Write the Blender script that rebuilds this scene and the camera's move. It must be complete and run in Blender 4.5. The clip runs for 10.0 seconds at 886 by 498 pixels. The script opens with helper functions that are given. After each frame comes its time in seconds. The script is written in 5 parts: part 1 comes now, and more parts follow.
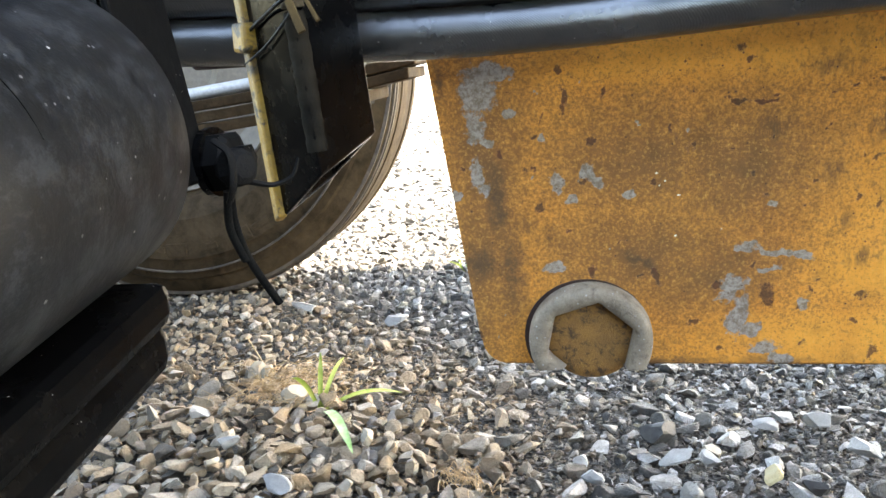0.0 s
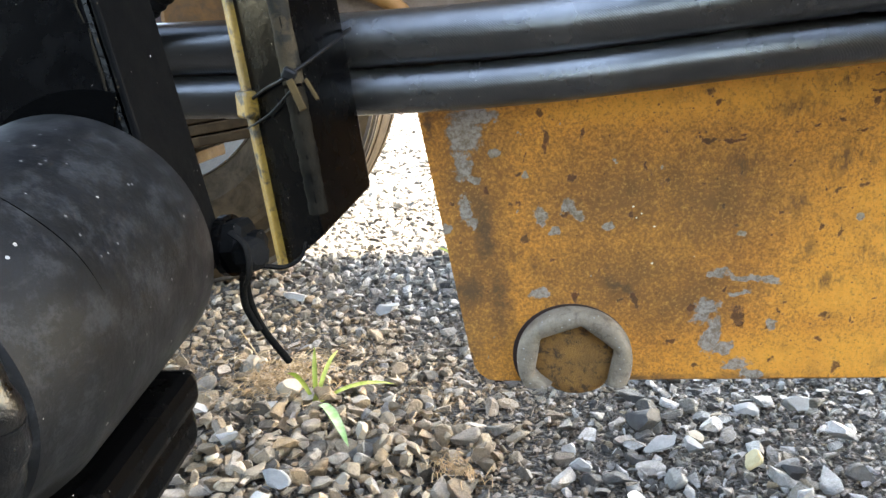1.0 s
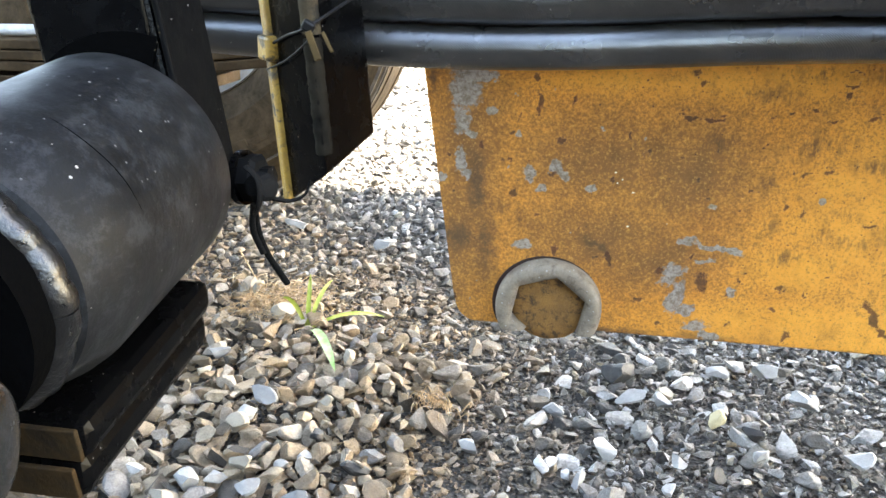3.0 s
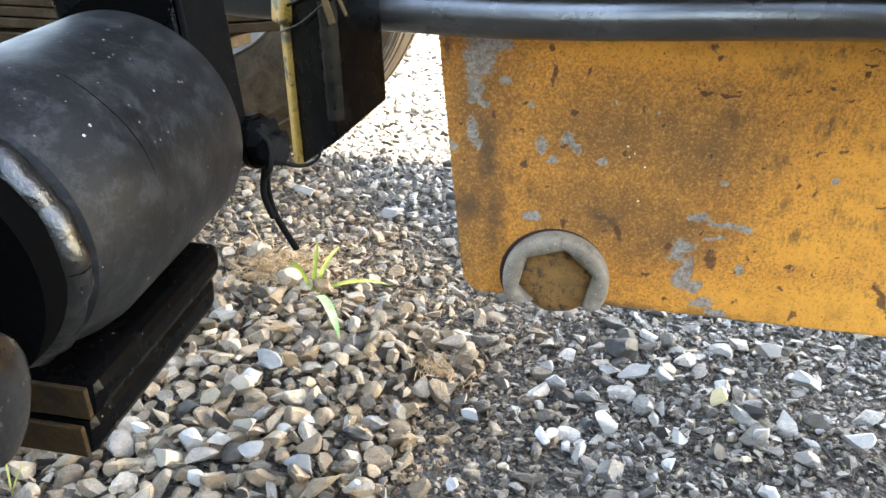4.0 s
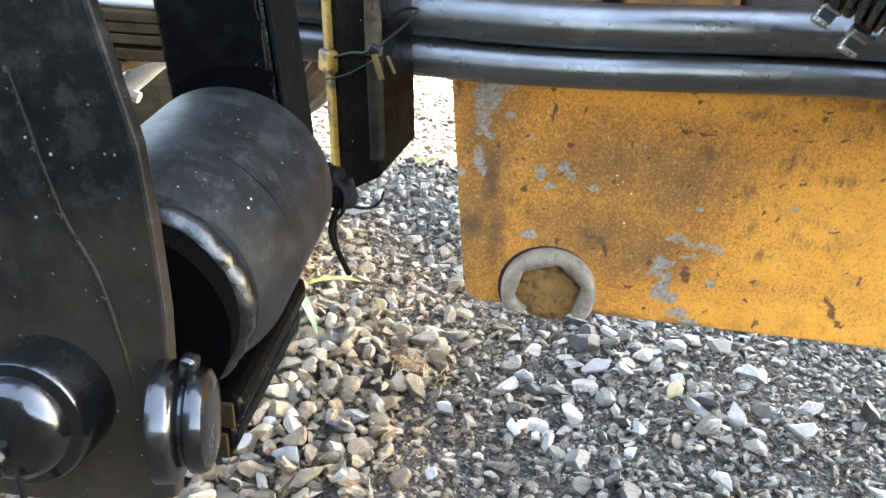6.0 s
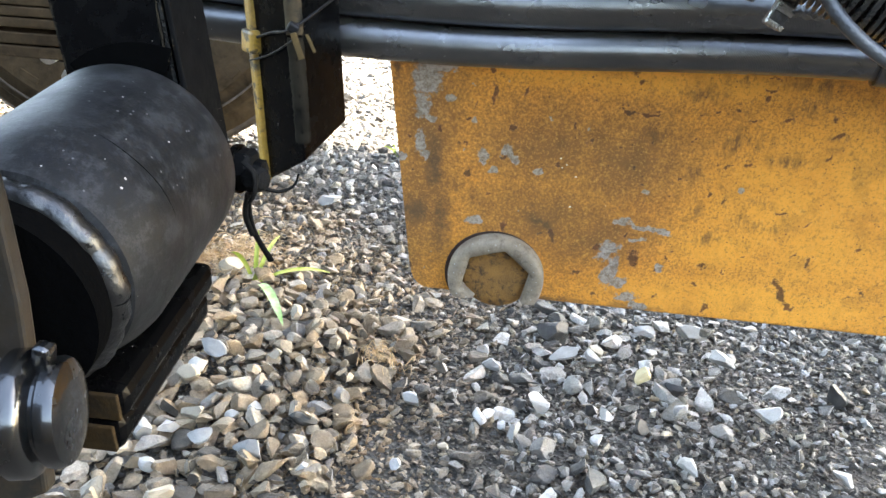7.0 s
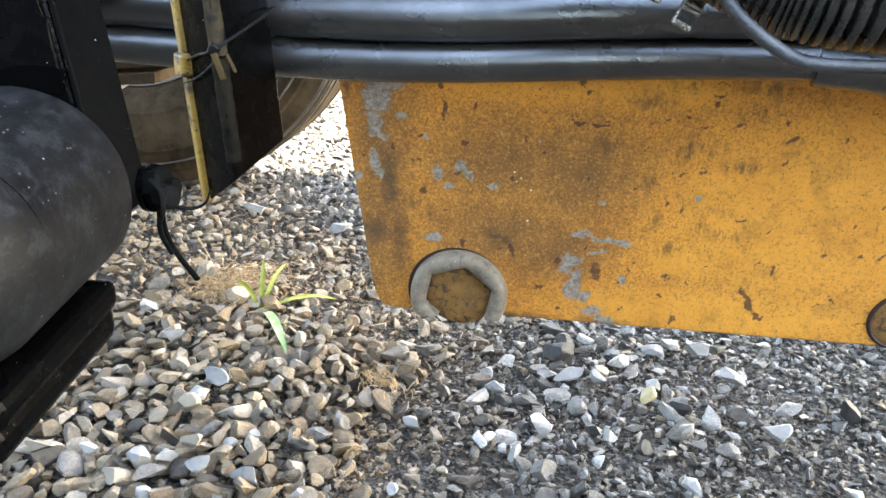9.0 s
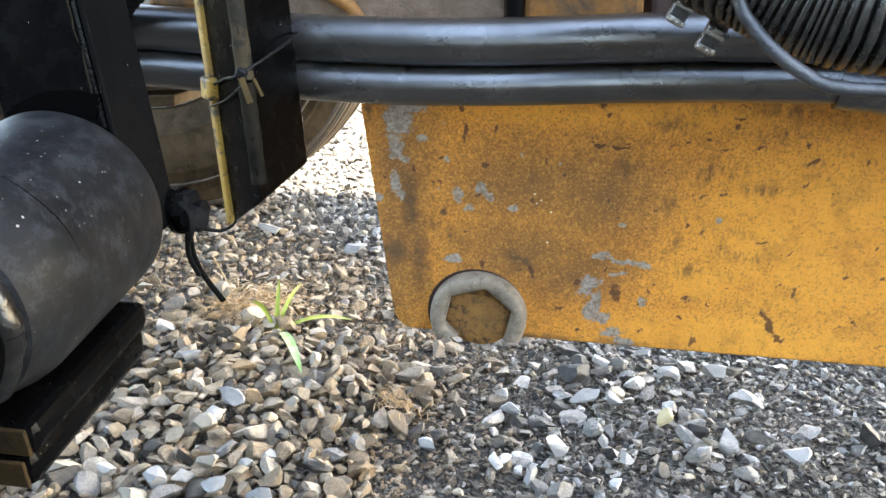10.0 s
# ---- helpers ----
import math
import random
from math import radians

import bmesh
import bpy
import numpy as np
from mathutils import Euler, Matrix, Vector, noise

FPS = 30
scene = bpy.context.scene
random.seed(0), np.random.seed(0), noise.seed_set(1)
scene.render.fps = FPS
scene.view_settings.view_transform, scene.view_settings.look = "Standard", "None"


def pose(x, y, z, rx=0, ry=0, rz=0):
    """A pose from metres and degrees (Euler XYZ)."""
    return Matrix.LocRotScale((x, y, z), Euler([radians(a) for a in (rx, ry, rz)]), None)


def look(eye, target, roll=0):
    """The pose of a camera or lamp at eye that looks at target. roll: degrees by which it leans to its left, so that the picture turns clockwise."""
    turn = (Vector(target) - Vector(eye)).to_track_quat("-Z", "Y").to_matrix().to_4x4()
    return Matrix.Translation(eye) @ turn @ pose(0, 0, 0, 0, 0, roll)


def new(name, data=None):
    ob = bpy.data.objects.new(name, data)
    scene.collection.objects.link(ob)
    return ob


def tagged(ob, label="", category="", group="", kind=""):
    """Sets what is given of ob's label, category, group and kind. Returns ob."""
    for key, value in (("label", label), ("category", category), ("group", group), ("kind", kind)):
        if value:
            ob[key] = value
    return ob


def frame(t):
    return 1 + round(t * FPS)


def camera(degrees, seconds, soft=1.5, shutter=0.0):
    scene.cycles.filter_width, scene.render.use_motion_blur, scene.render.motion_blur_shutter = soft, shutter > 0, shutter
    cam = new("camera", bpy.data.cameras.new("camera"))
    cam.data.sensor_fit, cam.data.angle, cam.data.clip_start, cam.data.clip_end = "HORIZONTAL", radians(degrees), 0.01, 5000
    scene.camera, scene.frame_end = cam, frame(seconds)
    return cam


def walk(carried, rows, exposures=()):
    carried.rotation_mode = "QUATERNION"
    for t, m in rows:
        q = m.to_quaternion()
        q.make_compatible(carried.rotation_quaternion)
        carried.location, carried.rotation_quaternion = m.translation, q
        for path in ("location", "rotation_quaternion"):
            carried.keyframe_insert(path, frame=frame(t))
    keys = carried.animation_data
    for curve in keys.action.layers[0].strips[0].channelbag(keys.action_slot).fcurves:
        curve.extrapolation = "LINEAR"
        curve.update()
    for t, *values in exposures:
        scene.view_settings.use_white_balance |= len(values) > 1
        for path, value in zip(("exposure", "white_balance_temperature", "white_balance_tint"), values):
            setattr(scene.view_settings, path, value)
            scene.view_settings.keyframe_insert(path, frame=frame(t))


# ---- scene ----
cam = camera(56.0, 10.0)
PATH = [
    (0, (0.001, -0.321, 0.388), (-0.36, 1.595, -0.058), -4.0),
    (0.2, (0.0053, -0.3162, 0.3802), (-0.3475, 1.6004, -0.0696), -4.71),
    (0.5, (0.004, -0.323, 0.392), (-0.343, 1.588, -0.081), -4.7),
    (0.7, (0.0038, -0.3246, 0.398), (-0.3372, 1.5834, -0.0951), -5.14),
    (1, (0.004, -0.335, 0.415), (-0.33, 1.57, -0.093), -4.9),
    (1.2, (0.005, -0.3555, 0.4328), (-0.3178, 1.5478, -0.0899), -4.36),
    (1.5, (0.012, -0.364, 0.442), (-0.309, 1.529, -0.117), -2.5),
    (1.7, (0.0112, -0.3654, 0.4356), (-0.3046, 1.5185, -0.1571), -1.57),
    (2, (0.01, -0.364, 0.433), (-0.294, 1.504, -0.215), 0.5),
    (2.2, (0.0098, -0.3631, 0.4308), (-0.29, 1.5019, -0.2264), 0.56),
    (3.3, (0.014, -0.36, 0.424), (-0.332, 1.502, -0.218), 0.5),
    (3.5, (0.008, -0.362, 0.428), (-0.324, 1.492, -0.246), 1.0),
    (4, (0.012, -0.36, 0.424), (-0.332, 1.476, -0.288), 1.9),
    (4.2, (0.0106, -0.3636, 0.4184), (-0.3404, 1.4681, -0.3038), 1.28),
    (4.5, (0.016, -0.369, 0.417), (-0.363, 1.456, -0.309), 0.9),
    (4.7, (0.0155, -0.368, 0.4146), (-0.3743, 1.4584, -0.3009), 0.33),
    (5, (0.01, -0.372, 0.421), (-0.392, 1.456, -0.283), 0.9),
    (5.2, (0.0032, -0.3846, 0.4279), (-0.3883, 1.4505, -0.2645), 1.21),
    (5.5, (-0.009, -0.394, 0.442), (-0.351, 1.449, -0.256), 2.1),
    (5.7, (-0.0125, -0.396, 0.4472), (-0.2986, 1.4544, -0.2556), 2.57),
    (6, (-0.012, -0.399, 0.45), (-0.227, 1.449, -0.283), 3.8),
    (6.2, (-0.008, -0.397, 0.449), (-0.193, 1.451, -0.294), 4.3),
    (7.3, (0.014, -0.385, 0.443), (-0.176, 1.459, -0.309), 3.0),
    (7.5, (0.019, -0.382, 0.441), (-0.187, 1.459, -0.312), 2.5),
    (7.7, (0.0226, -0.3854, 0.4423), (-0.2126, 1.4533, -0.3088), 2.27),
    (8, (0.027, -0.386, 0.444), (-0.221, 1.455, -0.297), 2.0),
    (8.2, (0.0339, -0.3834, 0.4424), (-0.2224, 1.4594, -0.2914), 1.81),
    (8.5, (0.045, -0.383, 0.441), (-0.207, 1.466, -0.279), 1.2),
    (9, (0.045, -0.385, 0.442), (-0.221, 1.473, -0.25), 0.9),
    (9.5, (0.043, -0.385, 0.442), (-0.236, 1.478, -0.23), 0.9),
    (10, (0.041, -0.387, 0.443), (-0.255, 1.482, -0.203), 0.7),
]
GAIN = ((0, 4.46), (0.5, 4.38), (1.0, 4.42), (1.5, 4.62), (2.0, 4.7), (3.5, 4.64), (4.0, 4.58), (4.5, 4.3), (5.0, 4.32), (5.5, 4.6), (6.0, 4.8), (7.5, 4.48), (8.5, 4.5), (10, 4.52))
walk(cam, [(t, look(eye, target, roll)) for t, eye, target, roll in PATH], [(t, stops, 8300, 11) for t, stops in GAIN])

# ---- world, sun ----
world = bpy.data.worlds.new("sky")
scene.world = world
world.use_nodes = True
wn = world.node_tree
sky = wn.nodes.new("ShaderNodeTexSky")
sky.sky_type = "NISHITA"
sky.sun_disc = False
SUN_EL, SUN_AZ = radians(38), radians(62)      # azimuth from +y towards +x
sky.sun_elevation, sky.sun_rotation = SUN_EL, SUN_AZ
wn.links.new(sky.outputs[0], wn.nodes["Background"].inputs[0])
wn.nodes["Background"].inputs[1].default_value = 0.15
sun = new("sun", bpy.data.lights.new("sun", "SUN"))
sun.data.energy, sun.data.angle, sun.data.color = 4.0, radians(0.5), (1.0, 0.975, 0.94)
to_sun = Vector((math.sin(SUN_AZ) * math.cos(SUN_EL), math.cos(SUN_AZ) * math.cos(SUN_EL), math.sin(SUN_EL)))
sun.matrix_world = look(tuple(to_sun * 20), (0, 0, 0))


# ---- materials ----
class Mat:
    """A node material with short calls for its nodes."""

    def __init__(self, name):
        self.m = bpy.data.materials.new(name)
        self.m.use_nodes = True
        self.t = self.m.node_tree
        self.b = self.t.nodes["Principled BSDF"]
        self.tc = self.t.nodes.new("ShaderNodeTexCoord")
        self.co = self.tc.outputs["Object"]

    def node(self, kind, **props):
        n = self.t.nodes.new(kind)
        for k, v in props.items():
            setattr(n, k, v)
        return n

    def put(self, socket, v):
        if isinstance(v, bpy.types.NodeSocket):
            self.t.links.new(v, socket)
        else:
            if isinstance(v, tuple) and len(v) == 3 and socket.type == "RGBA":
                v = (*v, 1)
            socket.default_value = v

    def noise(self, scale, detail=4, rough=0.6, co=None, dist=0.0, out="Fac"):
        n = self.node("ShaderNodeTexNoise")
        self.put(n.inputs["Vector"], co or self.co)
        n.inputs["Scale"].default_value, n.inputs["Detail"].default_value = scale, detail
        n.inputs["Roughness"].default_value, n.inputs["Distortion"].default_value = rough, dist
        return n.outputs[out]

    def ramp(self, fac, *stops, constant=False):
        n = self.node("ShaderNodeValToRGB")
        n.color_ramp.interpolation = "CONSTANT" if constant else "LINEAR"
        e = n.color_ramp.elements
        while len(e) < len(stops):
            e.new(0.5)
        for el, (p, c) in zip(e, stops):
            el.position = p
            el.color = (c, c, c, 1) if not isinstance(c, tuple) else (*c, 1)
        self.put(n.inputs[0], fac)
        return n.outputs[0]

    def mix(self, fac, a, b, mode="MIX"):
        n = self.node("ShaderNodeMix", data_type="RGBA", blend_type=mode)
        self.put(n.inputs[0], fac), self.put(n.inputs[6], a), self.put(n.inputs[7], b)
        return n.outputs[2]

    def math(self, op, a, b=0.0):
        n = self.node("ShaderNodeMath", operation=op)
        self.put(n.inputs[0], a), self.put(n.inputs[1], b)
        return n.outputs[0]

    def specks(self, scale, size, share):
        """Scattered small spots: 1 inside a spot."""
        v = self.node("ShaderNodeTexVoronoi")
        self.put(v.inputs["Vector"], self.co)
        v.inputs["Scale"].default_value = scale
        near = self.math("LESS_THAN", self.math("ADD", v.outputs["Distance"], self.math("MULTIPLY", self.noise(scale * 3), 0.12)), size)
        sep = self.node("ShaderNodeSeparateColor")
        self.put(sep.inputs[0], v.outputs["Color"])
        return self.math("MULTIPLY", near, self.math("LESS_THAN", sep.outputs[0], share))

    def bump(self, height, strength, distance):
        n = self.node("ShaderNodeBump")
        n.inputs["Strength"].default_value, n.inputs["Distance"].default_value = strength, distance
        self.put(n.inputs["Height"], height)
        prior = self.b.inputs["Normal"].links
        if prior:
            self.t.links.new(prior[0].from_socket, n.inputs["Normal"])
        self.t.links.new(n.outputs[0], self.b.inputs["Normal"])

    def coat(self, weight, rough):
        self.b.inputs["Coat Weight"].default_value = weight
        self.b.inputs["Coat Roughness"].default_value = rough

    def done(self, color, rough=0.6, metal=0.0, spec=None):
        self.put(self.b.inputs["Base Color"], color)
        self.put(self.b.inputs["Roughness"], rough)
        self.put(self.b.inputs["Metallic"], metal)
        if spec is not None:
            self.put(self.b.inputs["Specular IOR Level"], spec)
        return self.m


def stained(name, base, other, scale, rough=(0.5, 0.8), metal=0.0, speck=None, bump=0.0006, dust=None, dust_at=(0.5, 0.75), spec=None, coat=None, by_place=False):
    """A worn surface: two colours at a broad scale, fine grain, dust and specks."""
    m = Mat(name)
    if by_place:
        m.co = m.node("ShaderNodeNewGeometry").outputs["Position"]
    c = m.mix(m.ramp(m.noise(scale, 6, 0.65), (0.35, 0.0), (0.7, 1.0)), base, other)
    fine = m.noise(scale * 14, 3)
    c = m.mix(0.35, c, m.ramp(fine, (0.3, 0.35), (0.7, 1.0)), "MULTIPLY")
    if dust:
        c = m.mix(m.ramp(m.noise(scale * 2.3, 8, 0.7, dist=0.4), (dust_at[0], 0.0), (dust_at[1], 1.0)), c, dust)
    if speck:
        c = m.mix(m.specks(*speck), c, (0.34, 0.32, 0.29))
        c = m.mix(m.specks(speck[0] * 2.7, speck[1] * 1.3, speck[2]), c, (0.16, 0.15, 0.135))
    m.bump(fine, 0.5, bump)
    if coat:
        m.coat(*coat)
    return m.done(c, m.ramp(m.noise(scale * 3), (0.3, rough[0]), (0.7, rough[1])), metal, spec)


PLATE_AT = (0.07, 0.01, 0.26)


def plate_paint():
    """Orange paint with chips to grey primer, rust-brown nicks, soot and grime."""
    m = Mat("chipped_orange_paint")
    grain = m.noise(760, 8, 0.8)
    pit = m.noise(340, 8, 0.75)
    mid = m.noise(120, 6, 0.7)
    broad = m.noise(22, 5, 0.6, dist=0.5)
    streak = m.node("ShaderNodeMapping")
    m.put(streak.inputs["Vector"], m.co)
    streak.inputs["Scale"].default_value = (1.0, 1.0, 0.3)
    wear = [m.node("ShaderNodeAttribute", attribute_name=n).outputs["Vector"] for n in ("wear_a", "wear_b", "wear_c")]
    split = [m.node("ShaderNodeSeparateXYZ") for _ in wear]
    for w, x in zip(wear, split):
        m.put(x.inputs[0], w)
    clean_lit, soft, film = split[0].outputs
    smear, dark, grey = split[1].outputs
    fleck = split[2].outputs[0]
    fine = m.ramp(m.noise(420, 10, 0.85), (0.32, 0.0), (0.68, 1.0))
    c = m.mix(m.ramp(broad, (0.35, 0.0), (0.65, 1.0)), (0.60, 0.213, 0.027), (0.70, 0.268, 0.037))
    # cleaner paint, brightened to stand in for light from the right
    c = m.mix(m.math("MULTIPLY", clean_lit, m.ramp(broad, (0.25, 0.35), (0.6, 0.95))), c, (0.78, 0.322, 0.042))
    c = m.mix(m.ramp(m.noise(60, 8, 0.72), (0.5, 0.0), (0.72, 0.55)), c, (0.27, 0.115, 0.024))
    # dirt film, heavier in the middle and towards the worn edge
    c = m.mix(m.math("MULTIPLY", film, m.ramp(mid, (0.3, 0.42), (0.62, 0.88))), c, (0.17, 0.082, 0.026))
    # fine pitted grain all over, thicker where the film lies
    grit = m.math("ADD", grain, m.math("SUBTRACT", m.math("MULTIPLY", film, 0.055), m.math("MULTIPLY", clean_lit, 0.07)))
    c = m.mix(m.ramp(grit, (0.47, 0.0), (0.565, 0.66)), c, (0.14, 0.062, 0.02))
    c = m.mix(m.ramp(pit, (0.54, 0.0), (0.64, 0.5)), c, (0.19, 0.084, 0.024))
    c = m.mix(m.ramp(grain, (0.35, 0.6), (0.44, 0.0)), c, (0.70, 0.38, 0.11))
    scrape = m.noise(300, 10, 0.8, co=streak.outputs[0])
    c = m.mix(m.ramp(scrape, (0.585, 0.0), (0.66, 0.6)), c, (0.13, 0.056, 0.017))
    # rubbed brown blotches, broken by the grain and drawn out upright
    drawn = m.ramp(m.noise(230, 10, 0.8, co=streak.outputs[0]), (0.46, 0.0), (0.56, 0.85))
    c = m.mix(m.math("MULTIPLY", soft, drawn), c, (0.12, 0.056, 0.02))
    wipe = m.math("ADD", m.math("MULTIPLY", smear, 0.6), m.math("MULTIPLY", m.noise(200, 9, 0.8), 0.8))
    c = m.mix(m.ramp(wipe, (0.42, 0.0), (1.0, 0.75)), c, (0.055, 0.034, 0.02))
    dark = m.ramp(m.math("ADD", m.math("MULTIPLY", dark, 0.9), m.math("MULTIPLY", fine, 0.75)), (0.80, 0.0), (0.95, 0.9))
    c = m.mix(m.math("MULTIPLY", dark, 0.9), c, m.mix(m.ramp(mid, (0.4, 0.0), (0.6, 1.0)), (0.075, 0.018, 0.009), (0.05, 0.026, 0.014)))
    rag = m.ramp(m.noise(300, 10, 0.8), (0.3, 0.0), (0.7, 1.0))
    gfac = m.ramp(m.math("ADD", m.math("MULTIPLY", grey, 0.55), m.math("MULTIPLY", rag, 0.36)), (0.38, 0.0), (0.46, 0.92))
    c = m.mix(gfac, c, m.mix(m.ramp(fine, (0.3, 0.0), (0.7, 1.0)), (0.36, 0.315, 0.27), (0.16, 0.12, 0.086)))
    c = m.mix(m.specks(420, 0.2, 0.12), c, (0.09, 0.04, 0.02))
    c = m.mix(m.math("GREATER_THAN", m.math("ADD", fleck, m.math("MULTIPLY", fine, 0.3)), 0.75), c, (0.85, 0.8, 0.68))
    c = m.mix(m.specks(150, 0.07, 0.12), c, (0.75, 0.66, 0.5))
    m.bump(m.mix(0.5, grain, mid), 0.7, 0.001)
    m.bump(m.math("SUBTRACT", 1.0, m.math("MAXIMUM", gfac, dark)), 0.6, 0.0006)
    return m.done(c, m.ramp(mid, (0.3, 0.5), (0.7, 0.8)), 0.0, spec=0.35)


M_ORANGE = plate_paint()
M_ORANGE2 = stained("dirty_orange_paint", (0.24, 0.1, 0.024), (0.15, 0.068, 0.02), 24, dust=(0.06, 0.038, 0.022), dust_at=(0.46, 0.66), bump=0.0008, spec=0.25)
M_BLACK = stained("black_gloss_paint", (0.002, 0.002, 0.0022), (0.004, 0.0039, 0.0037), 40, (0.16, 0.32), speck=(230, 0.12, 0.08), bump=0.0002, spec=0.5, coat=(0.5, 0.08))
M_HANGER = stained("black_bar_paint", (0.0012, 0.0012, 0.0014), (0.003, 0.0029, 0.003), 50, (0.14, 0.4), speck=(200, 0.1, 0.14), bump=0.0003, spec=0.16)
M_BEAD = stained("black_painted_weld", (0.003, 0.003, 0.0032), (0.005, 0.005, 0.005), 60, (0.22, 0.42), speck=(260, 0.12, 0.06), bump=0.0006, spec=0.4, coat=(0.25, 0.2))
M_POST = stained("black_post_paint", (0.0012, 0.0012, 0.0013), (0.0024, 0.0023, 0.0022), 40, (0.16, 0.34), speck=(260, 0.12, 0.12), bump=0.0002, spec=0.045)
M_SIDE = stained("dull_black_bar_paint", (0.0024, 0.0024, 0.0025), (0.0038, 0.0037, 0.0036), 30, (0.5, 0.7), speck=(260, 0.12, 0.08), bump=0.0003, spec=0.04)
M_WIRE = stained("dusty_grey_wire", (0.05, 0.05, 0.053), (0.02, 0.02, 0.022), 60, (0.3, 0.5), dust=(0.008, 0.008, 0.008), dust_at=(0.52, 0.62))
M_RUB = stained("rubbed_brown_black_paint", (0.018, 0.0145, 0.010), (0.005, 0.0045, 0.0036), 60, (0.65, 0.85), spec=0.03)
# near-black for painted shade at the barrel ends, and for the scratch
M_SHADE = stained("matt_black_shade_and_scratch", (0.0008, 0.0008, 0.0008), (0.0012, 0.0012, 0.0012), 40, (0.85, 0.95), spec=0.02)
M_TYRE = stained("dusty_rubber", (0.018, 0.0115, 0.006), (0.034, 0.022, 0.011), 9, (0.7, 0.9), bump=0.002, dust=(0.075, 0.05, 0.027), dust_at=(0.36, 0.74), spec=0.1)
M_TREAD = stained("dusty_tread_rubber", (0.025, 0.018, 0.013), (0.06, 0.045, 0.031), 12, (0.7, 0.9), bump=0.002, dust=(0.12, 0.09, 0.062), dust_at=(0.4, 0.7))
M_PIPE = stained("pale_grey_pipe_and_lit_top", (0.42, 0.41, 0.39), (0.5, 0.49, 0.47), 30, (0.3, 0.5), dust=(0.2, 0.16, 0.12), dust_at=(0.6, 0.8))
M_LEAF = stained("dusty_spring_steel", (0.022, 0.013, 0.006), (0.05, 0.031, 0.015), 24, (0.7, 0.9), dust=(0.085, 0.055, 0.028), dust_at=(0.5, 0.85), spec=0.08)
M_RUST = stained("rusty_frame_steel", (0.018, 0.007, 0.005), (0.045, 0.018, 0.011), 20, (0.6, 0.85))
M_YELLOW = stained("worn_yellow_paint", (0.33, 0.178, 0.02), (0.19, 0.098, 0.012), 70, (0.35, 0.6), dust=(0.03, 0.018, 0.008), dust_at=(0.5, 0.6))
M_WORN = stained("worn_primer_edge", (0.055, 0.04, 0.023), (0.025, 0.018, 0.012), 90, (0.6, 0.8), spec=0.05, dust=(0.016, 0.014, 0.011), dust_at=(0.46, 0.56))
M_GREYP = stained("primed_worn_steel", (0.125, 0.082, 0.056), (0.18, 0.122, 0.086), 60, (0.6, 0.85), dust=(0.08, 0.05, 0.03), dust_at=(0.46, 0.7), bump=0.001, spec=0.2)
M_TAN = stained("rusty_cut_steel", (0.026, 0.0145, 0.0055), (0.046, 0.028, 0.011), 50, (0.6, 0.85), dust=(0.015, 0.01, 0.006), dust_at=(0.45, 0.65), spec=0.08)
M_ZIP = stained("black_nylon", (0.004, 0.004, 0.0044), (0.008, 0.008, 0.0085), 60, (0.4, 0.6), spec=0.14)
M_STRAP = stained("dull_black_webbing", (0.004, 0.004, 0.004), (0.008, 0.0076, 0.007), 90, (0.75, 0.9), spec=0.06)
M_TAG = stained("tan_nylon", (0.085, 0.05, 0.016), (0.045, 0.028, 0.01), 60, (0.6, 0.8), spec=0.15)
M_WASHER = stained("dusty_rubber_collar", (0.17, 0.13, 0.09), (0.27, 0.212, 0.15), 90, (0.6, 0.85), bump=0.0008, speck=(600, 0.25, 0.2), dust=(0.08, 0.054, 0.032), dust_at=(0.52, 0.7))
M_STEEL = stained("plated_clamp_steel", (0.42, 0.42, 0.41), (0.3, 0.29, 0.27), 80, (0.22, 0.4), metal=1.0)
M_LOOM = stained("dusty_black_plastic", (0.013, 0.0125, 0.0118), (0.03, 0.028, 0.025), 60, (0.2, 0.38), spec=0.55, dust=(0.07, 0.062, 0.052), dust_at=(0.5, 0.85))
M_BOLTHEAD = stained("grimy_orange_bolt", (0.31, 0.15, 0.04), (0.2, 0.098, 0.032), 110, (0.6, 0.85), dust=(0.07, 0.038, 0.02), dust_at=(0.5, 0.62), bump=0.0012, spec=0.25)
M_UNDER = stained("underbody_steel", (0.05, 0.045, 0.04), (0.09, 0.075, 0.06), 4, (0.6, 0.85))
M_WALL = stained("dark_blue_grey_steel", (0.013, 0.014, 0.016), (0.024, 0.025, 0.027), 6, (0.5, 0.75))
M_WSTONE = stained("white_stone", (0.34, 0.33, 0.31), (0.58, 0.565, 0.54), 130, (0.5, 0.8), bump=0.001, by_place=True)
M_GSTONE = stained("grey_stone", (0.2, 0.195, 0.185), (0.3, 0.29, 0.27), 70, (0.55, 0.8), bump=0.001, by_place=True)
M_LIGHT = stained("pale_stone", (0.28, 0.268, 0.245), (0.38, 0.366, 0.336), 60, (0.55, 0.8), bump=0.001, by_place=True)
M_YSTONE = stained("yellow_stone", (0.4, 0.32, 0.16), (0.5, 0.42, 0.24), 80, (0.55, 0.8), bump=0.001, by_place=True)
M_DSTONE = stained("dark_stone", (0.012, 0.012, 0.012), (0.035, 0.03, 0.025), 60, (0.5, 0.8), bump=0.001, by_place=True)
M_TSTONE = stained("tan_stone", (0.26, 0.215, 0.155), (0.36, 0.305, 0.225), 60, (0.55, 0.8), bump=0.001, by_place=True)
M_RIM = stained("dusty_rim_steel", (0.16, 0.13, 0.1), (0.1, 0.08, 0.06), 12, (0.5, 0.8))
